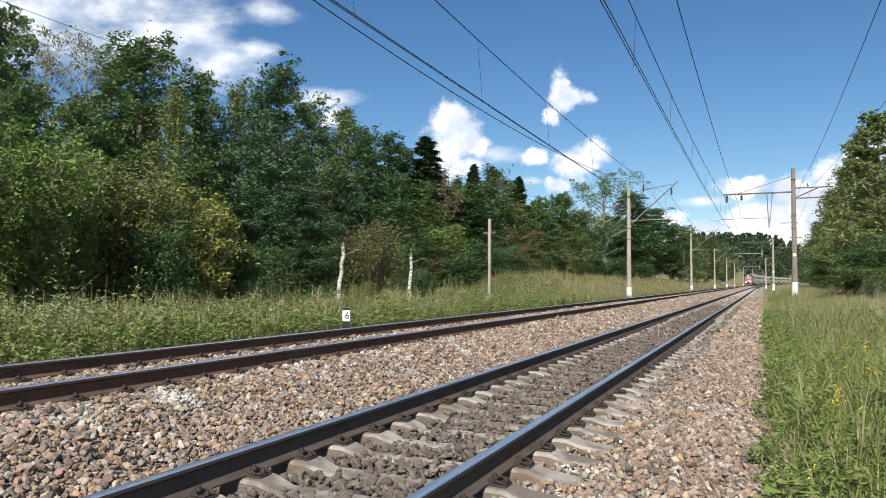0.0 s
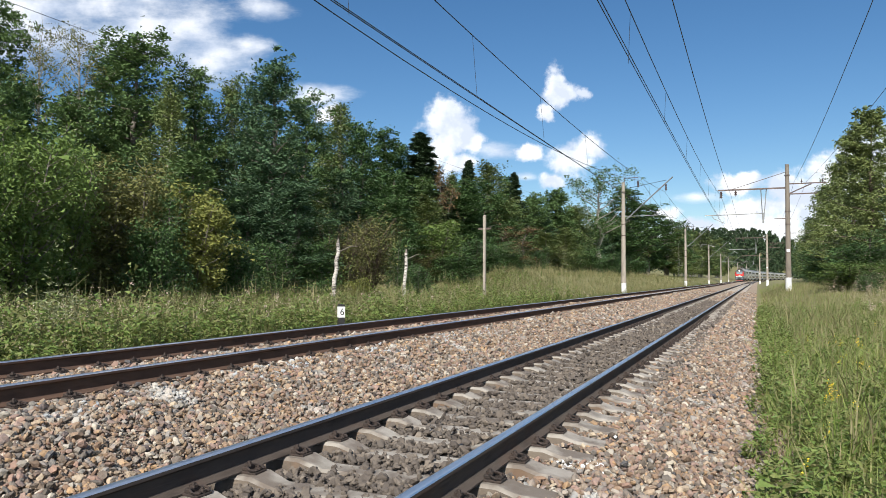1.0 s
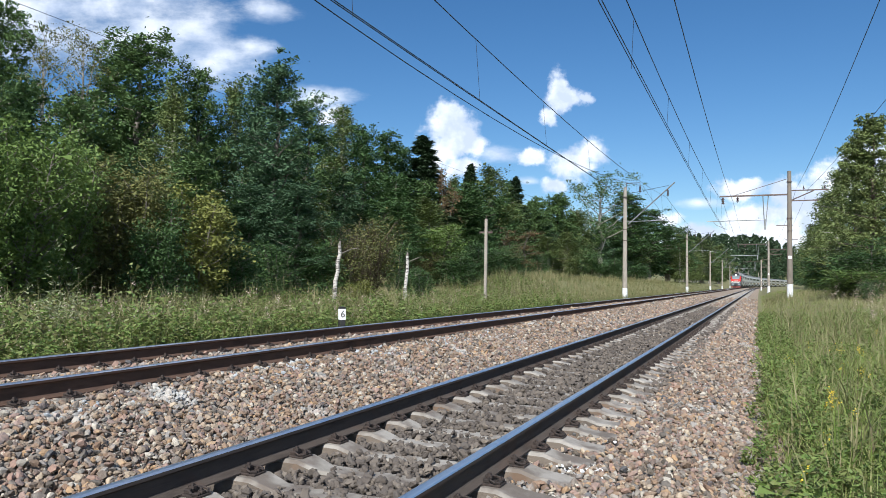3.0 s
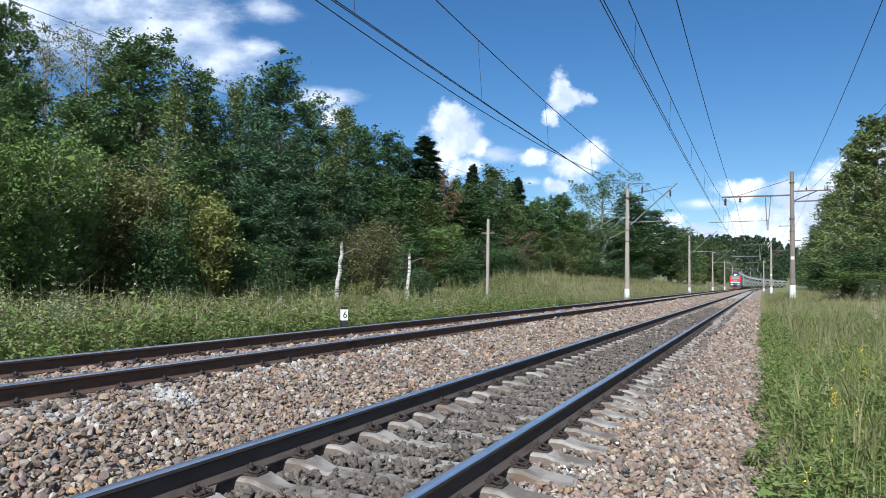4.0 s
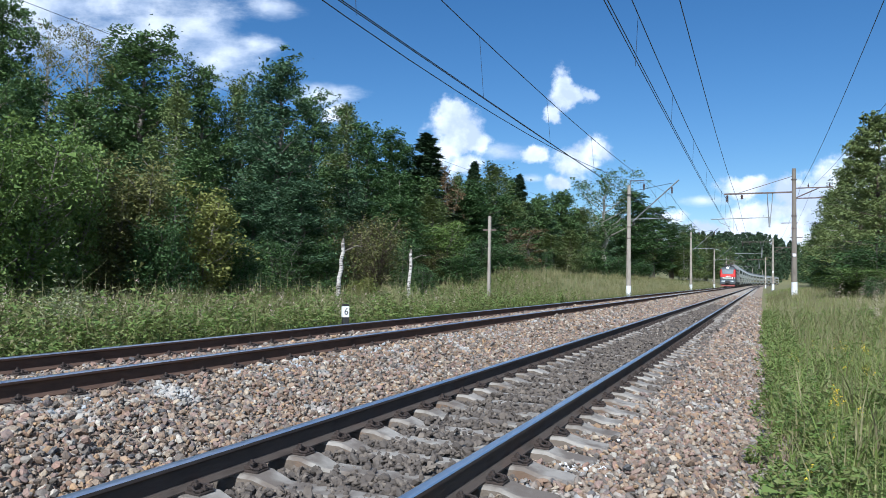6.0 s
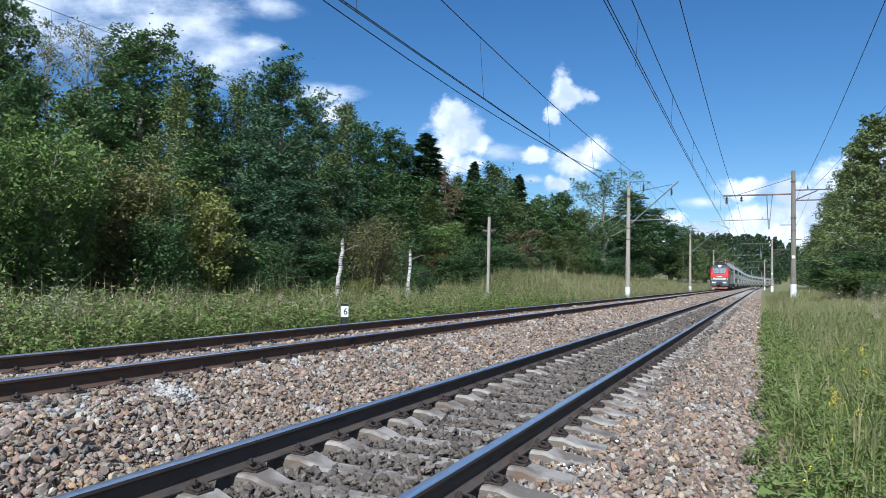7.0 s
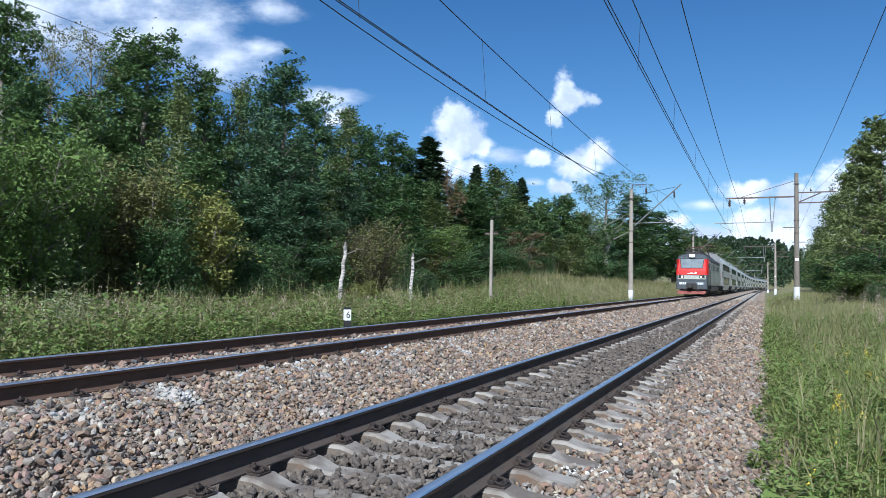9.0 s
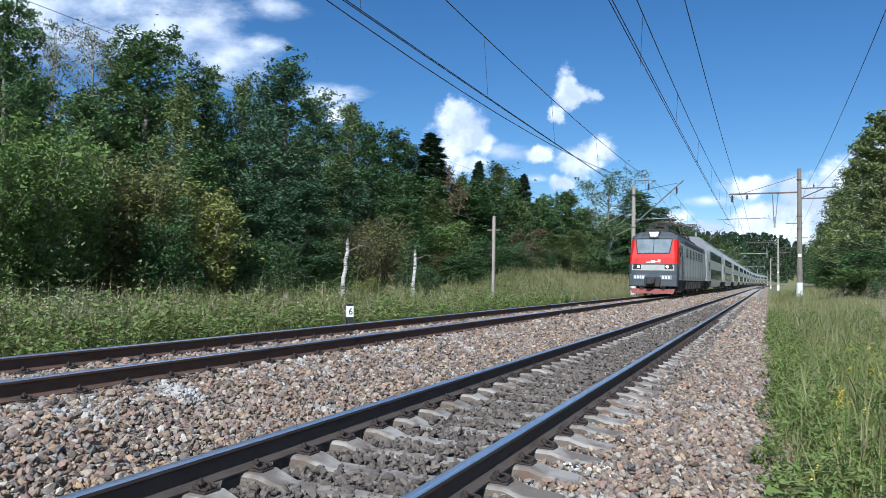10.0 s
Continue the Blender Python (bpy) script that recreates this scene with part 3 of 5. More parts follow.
def off_rails(x, y, s, rng):
    """Keeps stones off the rails' feet, and mostly off the sleepers' tops near the rails."""
    ok = np.ones(len(x), bool)
    for c, tops in ((0.0, 0.06), (FAR_X, 0.5)):
        d = np.abs(np.abs(x - c) - .795)
        ok &= d > .085 + s * .4
        on = np.abs((y - FIRST + PITCH / 2) % PITCH - PITCH / 2) < .14
        seat = on & (np.abs(x - c) < 1.30) & (np.abs(x - c) > .42)
        ok &= ~(seat & (rng.uniform(0, 1, len(x)) > tops * .25))
        rest = on & (np.abs(x - c) < 1.36) & ~seat
        ok &= ~(rest & (rng.uniform(0, 1, len(x)) > (.28 if c == 0 else .8)))
    return ok


stones("ballast", "loose crushed stone ballast in pinkish, tan and grey", M["stone"],
       [(-3.2, -1.4, 0, 8, 860, .043), (1.4, 2.9, 1.2, 8, 880, .041), (.88, 1.4, 1.2, 9, 760, .038)], 21, off_rails, True)
stones("ballast", "crushed stone ballast along both tracks", M["stone"],
       [(-5.9, -3.2, 2, 9, 460, .045), (-3.2, -1.35, 8, 16, 540, .046), (1.35, 2.6, 8, 18, 540, .046), (.88, 1.35, 9, 20, 420, .046), (-5.9, -3.2, 9, 26, 180, .06), (-3.2, -1.35, 16, 45, 160, .068),
        (1.35, 2.5, 18, 45, 160, .068), (-5.9, -3.2, 26, 45, 100, .07), (-3.2, 2.4, 45, 80, 50, .09)], 23, off_rails)
stones("dusty_ballast", "grey brake-dusted ballast between the rails", M["dusty_stone"], [(-1.45, .95, .5, 8, 680, .043)], 22, off_rails, True)
stones("dusty_ballast", "grey brake-dusted ballast farther along the rails", M["dusty_stone"],
       [(-1.4, 1.4, 8, 18, 420, .05), (-1.35, 1.35, 18, 45, 110, .075)], 24, off_rails)
stones("dusted_stones", "ballast stones pale with lime dust beside the second track", M["limed"], [(-3.1, -2.55, 1.5, 13, 210, .043)], 26,
       lambda x, y, q, rng: off_rails(x, y, q, rng) & (np.sin(y * 1.9) * np.sin(y * .7 + 1) + rng.normal(0, .45, len(x)) > .15), True)
stones("limed_stones", "small patch of white limed stones by a sleeper", M["whitewash"], [(1.12, 1.5, 3.72, 4.02, 420, .03), (1.2, 1.5, 4.9, 5.05, 200, .028)], 25, None, True)


# ---- overhead line ----
def mast(x, y, height, lean=0.0, concrete="mast"):
    """A tapered concrete mast with a whitewashed foot."""
    z = float(land(x, y))
    t = thing("overhead_line_mast", "tapered grey concrete overhead line mast with whitewashed foot", "mast", pose(x, y, z, 0, lean, 0), "overhead line masts")
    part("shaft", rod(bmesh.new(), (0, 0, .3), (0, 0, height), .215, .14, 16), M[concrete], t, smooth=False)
    part("foot", rod(bmesh.new(), (0, 0, -.5), (0, 0, 1.0), .232, .222, 16), M["whitewash"], t, "chipped whitewashed foot")
    for h in (height * .52, height * .62, height - .9):
        bm = rod(bmesh.new(), (0, 0, h), (0, 0, h + .07), .205, .205, 16)
        part("band", bm, M["rust_arm"], t, "rusty steel band")
    return t


def insulator(bm, x, y, z, n=3, r=.13):
    for i in range(n):
        rod(bm, (x, y, z - .17 * i - .16), (x, y, z - .17 * i), r, r * .35, 10)
    rod(bm, (x, y, z - .17 * n - .1), (x, y, z + .08), .025, .025, 6)
    return bm


def near_mast(x, y, height, reach=True):
    """A mast at the near track: a long arm over the track, a lower steady arm and a bracket away from the line."""
    # masts closer than 100 m get a darker concrete colour
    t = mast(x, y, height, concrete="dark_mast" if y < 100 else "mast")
    z0 = float(land(x, y))
    h = 8.35 - z0
    if reach:
        bm = bmesh.new()
        box(bm, -5.1, .1, -.05, .05, h - .06, h + .06, .01)
        part("arm", bm, M["rust_arm"], t, "rusty steel bracket arm")
        part("stay", rod(bmesh.new(), (-.1, 0, height - .6), (-4.0, 0, h + .06), .022), M["rust_arm"], t)
        part("insulator", insulator(bmesh.new(), -4.85, 0, h - .1), M["porcelain"], t)
        part("insulator", insulator(bmesh.new(), -3.75, 0, h - .1, 2), M["porcelain"], t)
        bm = rod(bmesh.new(), (-1.9, -.1, h - .05), (-1.78, 0, h - 2.6), .035)
        rod(bm, (-1.5, .1, h - .05), (-1.72, 0, h - 2.6), .035)
        box(bm, -1.82, -1.68, -.04, .04, h - 2.75, h - 1.9)
        part("drop_bracket", bm, M["galvanised"], t, "grey steel drop bracket")
        bm = rod(bmesh.new(), (-1.75, 0, h - 1.95), (-6.1, 0, h - 2.02), .04)
        rod(bm, (-2.2, 0, h - 1.95), (-2.2, 0, h - 1.75), .02)
        part("steady_beam", bm, M["galvanised"], t, "grey steel steady beam")
        bm = rod(bmesh.new(), (-5.6, 0, h - 2.0), (-5.4, 0, h - 2.3), .02)
        rod(bm, (-5.4, 0, h - 2.3), (-4.6, 0, h - 2.68), .025)
        part("registration_arm", bm, M["galvanised"], t)
        bm = bmesh.new()
        for hh, ln in ((height - 1.55, 2.6), (height - 2.35, 1.95)):
            box(bm, .12, .12 + ln, -.04, .04, hh - .045, hh + .045, .008)
        rod(bm, (.15, 0, height - 2.3), (1.7, 0, height - 1.6), .045)
        part("feeder_bracket", bm, M["rust_arm"], t, "rusty steel feeder bracket")
        for x in (1.0, 2.45):
            part("insulator", insulator(bmesh.new(), x, 0, height - 1.28, 1, .08), M["porcelain"], t)
        for hh, a, b in ((4.2, -.95, .25), (3.05, -.3, .6)):
            if hh < height:
                part("cross_arm", box(bmesh.new(), a, b, -.035, .035, hh + 1.4, hh + 1.46), M["rust_arm"], t)
        part("mast_plate", box(bmesh.new(), -.12, .12, -.235, -.205, 3.0, 3.22), M["white_paint"], t, "small blank white plate")
    return t


def far_mast(x, y, height):
    """A mast at the second track with a slanting hinged bracket and an insulator frame on top."""
    t = mast(x, y, height)
    z0 = float(land(x, y))
    a, b = Vector((.25, 0, 6.25 - z0)), Vector((4.1, 0, 9.75 - z0))
    part("bracket_tube", rod(bmesh.new(), a, b, .055), M["galvanised"], t, "grey slanting bracket tube")
    part("stay", rod(bmesh.new(), (.15, 0, 8.9 - z0), b + Vector((-.5, 0, -.25)), .018), M["wire"], t)
    bm = rod(bmesh.new(), (.1, 0, height - .3), (.1, 0, height + .35), .03)
    rod(bm, (.1, 0, height + .35), (1.25, 0, height + .35), .03)
    rod(bm, (1.25, 0, height + .35), (1.25, 0, height + .1), .02)
    part("top_frame", bm, M["rust_arm"], t, "rusty steel top frame")
    part("insulator", insulator(bmesh.new(), 1.25, 0, height + .05, 3, .12), M["porcelain"], t)
    part("insulator", insulator(bmesh.new(), 3.55, 0, 9.15 - z0, 3, .11), M["porcelain"], t)
    bm = rod(bmesh.new(), (.15, 0, 6.5 - z0), (3.2, 0, 6.55 - z0), .03)
    rod(bm, (3.2, 0, 6.55 - z0), (4.4, 0, 6.2 - z0), .022)
    part("registration_arm", bm, M["galvanised"], t)
    return t


near_mast(4.75, 59.8, 9.9)
near_mast(4.05, 133, 8.9)
near_mast(3.1, 235, 9.4)
for y, h in ((60.3, 9.7), (117.5, 9.4), (176, 9.2), (235, 9.2), (292, 9.2)):
    far_mast(-8.0 + float(shift(y)), y, h)
for y in (352, 410, 470):
    far_mast(-8.0 + float(shift(y)), y, 9.2)


def wire(name, label, pts, r, group="overhead wires"):
    """A wire through the points, each span sagging by the third number of a pair."""
    cu = bpy.data.curves.new(name, "CURVE")
    cu.dimensions, cu.bevel_depth, cu.bevel_resolution = "3D", r, 1
    for (a, b, sag) in pts:
        sp = cu.splines.new("POLY")
        n = 17
        sp.points.add(n - 1)
        for i in range(n):
            k = i / (n - 1)
            p = Vector(a).lerp(Vector(b), k)
            sp.points[i].co = (p.x, p.y, p.z - 4 * sag * k * (1 - k), 1)
    cu.materials.append(M["wire"])
    return tagged(new(name, cu), label, "wire", group)


def spans(x, z, ys, sag):
    return [((x + float(shift(a)), a, z), (x + float(shift(b)), b, z), sag) for a, b in zip(ys, ys[1:])]


NEAR_YS = [-2, 59.8, 133, 235, 300, 360]
FAR_YS = [0, 60.3, 117.5, 176, 235, 292, 352]
def run(x0, x1, z, ys, sag, z0=None):
    """Spans whose first one starts at x0 and which then keep to x1."""
    first = [((x0, ys[0], z if z0 is None else z0), (x1, ys[1], z), sag)]
    return first + spans(x1, z, ys[1:], sag)


wire("catenary_wire", "dark stranded catenary wire over the near track", run(.03, -.09, 7.89, NEAR_YS, .87), .012)
wire("contact_wire", "twin contact wire over the near track", run(.14, -.34, 6.17, NEAR_YS, .15) + run(.21, -.27, 6.17, NEAR_YS, .19), .010)
wire("catenary_wire", "dark stranded catenary wire over the second track", run(-4.53, -4.56, 8.515, FAR_YS, .85), .013)
wire("contact_wire", "twin contact wire over the second track", run(-4.33, -4.56, 6.19, FAR_YS, .11) + run(-4.25, -4.48, 6.19, FAR_YS, .15), .010)
wire("feeder_wire", "dark bare feeder wire on mast-top insulators", run(-8.75, -6.50, 9.55, FAR_YS, 1.60, 9.80), .016)
wire("feeder_wire", "dark bare feeder wire over the near track", run(.99, .66, 7.915, NEAR_YS, .70), .0115)
wire("feeder_wire", "dark bare feeder wire on mast brackets", run(5.34, 5.24, 8.83, NEAR_YS, .65), .0115)
wire("feeder_wire", "dark bare feeder wire on mast brackets", run(7.7, 6.1, 8.8, NEAR_YS, .63), .0105)
wire("power_wire", "thin power wire over the edge of the wood", spans(-26, 12.9, [-20, 90, 200, 310], .3), .012)
wire("power_wire", "thin power wire over the edge of the wood", spans(-26, 12.2, [-20, 90, 200, 310], .3), .012)


def droppers(x, ztop, sag, low, zlow, ys):
    pts = []
    for a, b in zip(ys, ys[1:]):
        for k in (.06, .16, .27, .38, .5, .62, .73, .84, .94):
            y = a + (b - a) * k
            s = float(shift(y))
            pts.append(((x + s, y, ztop - 4 * sag * k * (1 - k)), (x + s + low - x, y, zlow), 0))
    return pts


wire("dropper_wire", "thin dropper wires between catenary and contact wire", droppers(-.03, 7.89, .87, -.08, 6.08, NEAR_YS[:4]), .0055)
wire("dropper_wire", "thin dropper wires between catenary and contact wire", droppers(-4.545, 8.515, .85, -4.4, 6.1, FAR_YS[:4]), .0055)


# ---- posts along the line ----
def kilometre_post(x, y):
    z = float(land(x, y))
    t = thing("distance_post", "low black and white concrete distance post with numeral", "post", pose(x, y, z, 0, 0, 52) @ Matrix.Diagonal((.85, .85, .88, 1)))
    part("post", box(bmesh.new(), -.085, .085, -.07, .07, -.2, .42, .008), M["black"], t, "black-painted lower post")
    part("panel", box(bmesh.new(), -.09, .09, -.075, .075, .40, .70, .006), M["white_paint"], t, "white-painted band")
    bm = prism(bmesh.new(), [(-.09, .70), (.09, .70), (.07, .76), (-.07, .76)], "y", -.075, .075)
    part("cap", bm, M["black"], t, "black cap")
    cu = bpy.data.curves.new("numeral", "FONT")
    cu.body, cu.size, cu.align_x, cu.align_y, cu.extrude = "6", .26, "CENTER", "CENTER", .002
    cu.materials.append(M["black"])
    n = new("numeral", cu)
    n.parent = t
    n.matrix_basis = pose(0, -.079, .55, 90, 0, 0)
    return t


kilometre_post(-6.55, 12.9)


def line_post(x, y, h):
    z = float(land(x, y))
    t = thing("telegraph_post", "slim pale concrete post with cross-arm in tall grass", "post", pose(x, y, z))
    part("shaft", box(bmesh.new(), -.07, .07, -.07, .07, -.4, h, .015), M["mast"], t)
    part("cross_arm", box(bmesh.new(), -.35, .35, -.04, .04, h - .75, h - .66), M["rust_arm"], t)
    bm = rod(bmesh.new(), (0, 0, h), (.0, 0, h + .22), .018)
    rod(bm, (0, 0, h + .1), (.55, 0, h + .25), .012)
    part("top_rod", bm, M["iron"], t)
    return t


line_post(-10.3, 32.5, 4.5)


# ---- train ----
MT = {
    "red": material("red_train_paint", [(.44, .014, .010), (.52, .02, .014)], 1.5, 0.5, bump=0.02, specular=.25),
    "grey": material("slate_grey_train_paint", [(.06, .07, .078), (.082, .094, .102)], 1.5, 0.5, bump=0.02, specular=.25),
    "mid": with_patches(material("grey_train_paint", [(.40, .42, .365), (.46, .48, .425)], 1.2, 0.4, bump=0.02), (.24, .235, .22), .8, .5, .75, .5),
    "silver": with_patches(material("silver_grey_carriage_paint", [(.54, .545, .49), (.61, .615, .56)], 1.2, 0.35, bump=0.02), (.33, .32, .30), .8, .5, .75, .5),
    "band": material("dark_window_band", [(.06, .065, .07), (.09, .095, .10)], 1.5, 0.25, bump=0),
    "roof": with_patches(material("dusty_roof_shaded_end", [(.17, .175, .18), (.24, .245, .25)], 1.5, 0.6, bump=0.05), (.2, .18, .16), .6, .5, .7, .6),
    "under": material("grimy_underframe", [(.02, .02, .02), (.05, .045, .04)], 4, 0.8, bump=0.1),
    "glass": material("tinted_train_glass", [(.012, .016, .02), (.02, .026, .03)], 3, 0.06, bump=0, specular=.8),
    "windscreen": material("windscreen_glass", [(.13, .16, .17), (.26, .29, .30)], 1.2, 0.05, bump=0, specular=1.0),
    "lamp": material("lit_headlamp", [(1, 1, 1), (1, 1, 1)], 1, .3, bump=0, emission=((1.0, .97, .9), 2.5)),
    "plate": material("slate_blue_plate", [(.15, .19, .22), (.19, .23, .26)], 3, .5, bump=0.02),
    "plough": material("worn_red_plough_paint", [(.22, .06, .05), (.32, .10, .085)], 3, 0.6, bump=0.05),
    "white": M["white_paint"],
    "panto": material("pantograph_steel", [(.10, .05, .045), (.16, .08, .07)], 4, .6, .4, bump=0),
    "steel": material("wheel_steel", [(.08, .07, .065), (.14, .12, .11)], 4, .5, .7, bump=0.05),
}


def bogie(parent, y, half=1.45, r=.6):
    bm = bmesh.new()
    for sx in (-1, 1):
        box(bm, sx * 1.12, sx * 1.28, y - half - .7, y + half + .7, .45, .85, .04)
        for w in (-half, half):
            box(bm, sx * 1.05, sx * 1.35, y + w - .25, y + w + .25, .35, .9, .05)
        box(bm, sx * 1.1, sx * 1.32, y - .5, y + .5, .3, 1.0, .05)
    box(bm, -1.2, 1.2, y - .25, y + .25, .5, .8, .04)
    b = part("bogie", bm, MT["under"], parent, "grimy black bogie")
    for w in (-half, half):
        bm = bmesh.new()
        for sx in (-1, 1):
            rod(bm, (sx * .725, y + w, r), (sx * .86, y + w, r), r, r, 24)
        rod(bm, (-.8, y + w, r), (.8, y + w, r), .09)
        part("wheelset", bm, MT["steel"], b)
    return b


def locomotive():
    """Front faces -Y, the rail tops lie at z = 0, the front end at y = 0."""
    t = thing("locomotive", "red and grey electric locomotive pulling a passenger train", "locomotive")
    L = 22.4
    # body section (half width, height) and front profile (y, z)
    side = [(1.46, 1.05), (1.50, 1.35), (1.50, 3.45), (1.40, 3.88), (1.00, 4.12), (.45, 4.18)]
    sec = [(-x, z) for x, z in side] + [(x, z) for x, z in reversed(side)]
    bm = prism(bmesh.new(), sec, "y", 1.1, L - 1.1)
    for f in bm.faces:
        f.material_index = 1 if f.calc_center_median().z > 3.5 or abs(f.normal.y) > .9 else 0
    part("body", bm, [MT["mid"], MT["grey"]], t, "grey side walls under a dark roof")
    for y0, s in ((0.0, 1), (L, -1)):
        # nose: stations from the waist to the roof, raked above the bumper
        prof = [(.22, 1.05, 1.40), (.10, 1.35, 1.46), (.08, 2.05, 1.47), (.16, 2.45, 1.45), (.62, 3.62, 1.36), (.72, 3.80, 1.24), (1.0, 4.06, .96)]
        bm = bmesh.new()
        rings = []
        for d, z, w in prof:
            back = 1.1
            wb = float(np.interp(z, [1.05, 1.35, 3.45, 3.88, 4.12, 4.18], [1.46, 1.5, 1.5, 1.40, 1.00, .45]))
            rings.append([bm.verts.new((x, y0 + s * d2, z)) for x, d2 in ((-wb, back), (-w, d + .12), (-w * .9, d), (w * .9, d), (w, d + .12), (wb, back))])
        for a, b in zip(rings, rings[1:]):
            for j in range(5):
                bm.faces.new((a[j], a[j + 1], b[j + 1], b[j]))
        bm.faces.new(rings[0]), bm.faces.new(rings[-1])
        for f in bm.faces:
            zc = f.calc_center_median().z
            f.material_index = 0 if 1.98 < zc < 3.68 else 1
        bmesh.ops.recalc_face_normals(bm, faces=bm.faces)
        cab = part("cab", bm, [MT["red"], MT["grey"]], t, "red cab with grey lower nose")
        if s < 0:
            continue

        def rake(z):
            return float(np.interp(z, [1.05, 1.35, 2.05, 2.45, 3.62, 3.80, 4.06], [.22, .10, .08, .16, .62, .72, 1.0]))

        def panel(name, pts, mat, proud, label="", parent=cab):
            bm = bmesh.new()
            f0 = [bm.verts.new((x, rake(z) - proud, z)) for x, z in pts]
            f1 = [bm.verts.new((x, rake(z) + .05, z)) for x, z in pts]
            bm.faces.new(f0)
            for i in range(len(pts)):
                bm.faces.new((f0[i], f0[(i + 1) % len(pts)], f1[(i + 1) % len(pts)], f1[i]))
            bmesh.ops.recalc_face_normals(bm, faces=bm.faces)
            return part(name, bm, mat, parent, label)

        panel("surround", [(-1.02, 2.70), (1.02, 2.70), (1.16, 3.70), (-1.16, 3.70)], MT["under"], .012, "black windscreen surround")
        for a, b, c, d in ((-.96, -.02, -1.09, -.02), (.02, .96, .02, 1.09)):
            panel("windscreen", [(a, 2.76), (b, 2.76), (d, 3.64), (c, 3.64)], MT["windscreen"], .02, "reflective windscreen pane")
        panel("brow", [(-1.05, 3.71), (1.05, 3.71), (.88, 3.98), (-.88, 3.98)], MT["grey"], .01, "grey roof brow")
        panel("waist_stripe", [(-1.30, 1.36), (1.30, 1.36), (1.30, 1.62), (-1.30, 1.62)], MT["grey"], .012)
        panel("light_band", [(-1.30, 1.64), (1.30, 1.64), (1.30, 2.0), (-1.30, 2.0)], MT["mid"], .012, "lighter grey band")
        for sx in (-1, 1):
            panel("lamp_housing", [(sx * 1.24, 1.72), (sx * .72, 1.72), (sx * .72, 2.0), (sx * 1.18, 2.06)], MT["under"], .02, "black lamp housing")
            bm = rod(bmesh.new(), (sx * .88, .02, 1.87), (sx * .88, .08, 1.87), .085, .085, 20)
            part("headlight", bm, MT["lamp"], cab, "lit round headlight")
            bm = rod(bmesh.new(), (sx * 1.07, .035, 1.88), (sx * 1.07, .08, 1.88), .07, .07, 16)
            part("tail_light", bm, MT["glass"], cab)
            w0, w1 = (.48, 1.12)
            part("mark_plate", box(bmesh.new(), sx * .82 - .37, sx * .82 + .37, -.025, .02, 1.07, 1.35, .008), MT["plate"], cab, "slate-blue plate")
            bm = bmesh.new()
            n = 4 if sx < 0 else 3
            for i in range(n):
                c = sx * .82 + (i - (n - 1) / 2) * .165
                box(bm, c - .05, c + .05, -.032, .02, 1.12, 1.30)
            part("running_mark", bm, MT["white"], cab, "white painted running mark")
            bm = rod(bmesh.new(), (sx * .25, .60, 2.62), (sx * .62, .17, 2.60), .012)
            rod(bm, (sx * .12, .57, 3.35), (sx * .45, .20, 2.6), .014)
            part("wiper", bm, MT["under"], cab)
            bm = box(bmesh.new(), sx * 1.48, sx * 1.68, .98, 1.08, 2.75, 3.15, .03)
            part("mirror", bm, MT["under"], t)
            part("side_window", box(bmesh.new(), sx * 1.475, sx * 1.508, 1.3, 2.0, 2.55, 3.3), MT["glass"], t)
            bm = box(bmesh.new(), sx * 1.47, sx * 1.512, 2.3, 2.95, 1.1, 3.3)
            part("cab_door", bm, MT["grey"], t)
            for yy in (2.22, 3.03):
                part("handrail", rod(bmesh.new(), (sx * 1.56, yy, 1.0), (sx * 1.56, yy, 2.6), .02), MT["under"], t)
            for i in range(9):
                y = 4.3 + i * 1.62
                part("roof_grille", box(bmesh.new(), sx * 1.42, sx * 1.505, y, y + 1.3, 3.42, 3.70), MT["under"], t, "dark louvred roof grille")
            for i in range(8):
                part("side_rib", box(bmesh.new(), sx * 1.498, sx * 1.515, 4.1 + i * 2.0, 4.16 + i * 2.0, 1.2, 3.4), MT["grey"], t)
            bm = bmesh.new()
            for h in (.35, .62):
                box(bm, sx * 1.1, sx * 1.5, .25, .6, h, h + .035)
            part("step", bm, MT["under"], t)
        for sx in (-1, 1):
            part("cab_corner", box(bmesh.new(), sx * 1.47, sx * 1.509, 1.06, 1.28, 2.05, 3.6), MT["red"], t, "red-painted cab corner")
            for i in range(6):
                y = 5.2 + i * 2.3
                bm = bmesh.new()
                for j in range(5):
                    box(bm, sx * 1.495, sx * 1.515, y, y + 1.2, 2.65 + j * .13, 2.72 + j * .13)
                part("side_vent", bm, MT["under"], t, "dark louvred side vent")
            bm = bmesh.new()
            for i in range(7):
                y = 5.9 + i * 1.75
                box(bm, sx * 1.15, sx * 1.46, y, y + 1.2, .42, 1.0, .03)
            part("side_box_row", bm, MT["under"], t, "black equipment boxes under the body")
        # emblem on the nose
        bm = box(bmesh.new(), -.42, -.16, .05, .12, 2.13, 2.19)
        box(bm, -.12, .12, .05, .12, 2.13, 2.28)
        box(bm, .16, .46, .055, .13, 2.16, 2.22)
        box(bm, .30, .46, .075, .14, 2.24, 2.33)
        part("nose_mark", bm, MT["white"], cab, "white painted emblem")
        # roof lamp
        bm = prism(bmesh.new(), [(-.28, 3.74), (.28, 3.74), (.36, 4.16), (-.36, 4.16)], "y", .55, 1.1)
        part("roof_lamp_housing", bm, MT["grey"], cab)
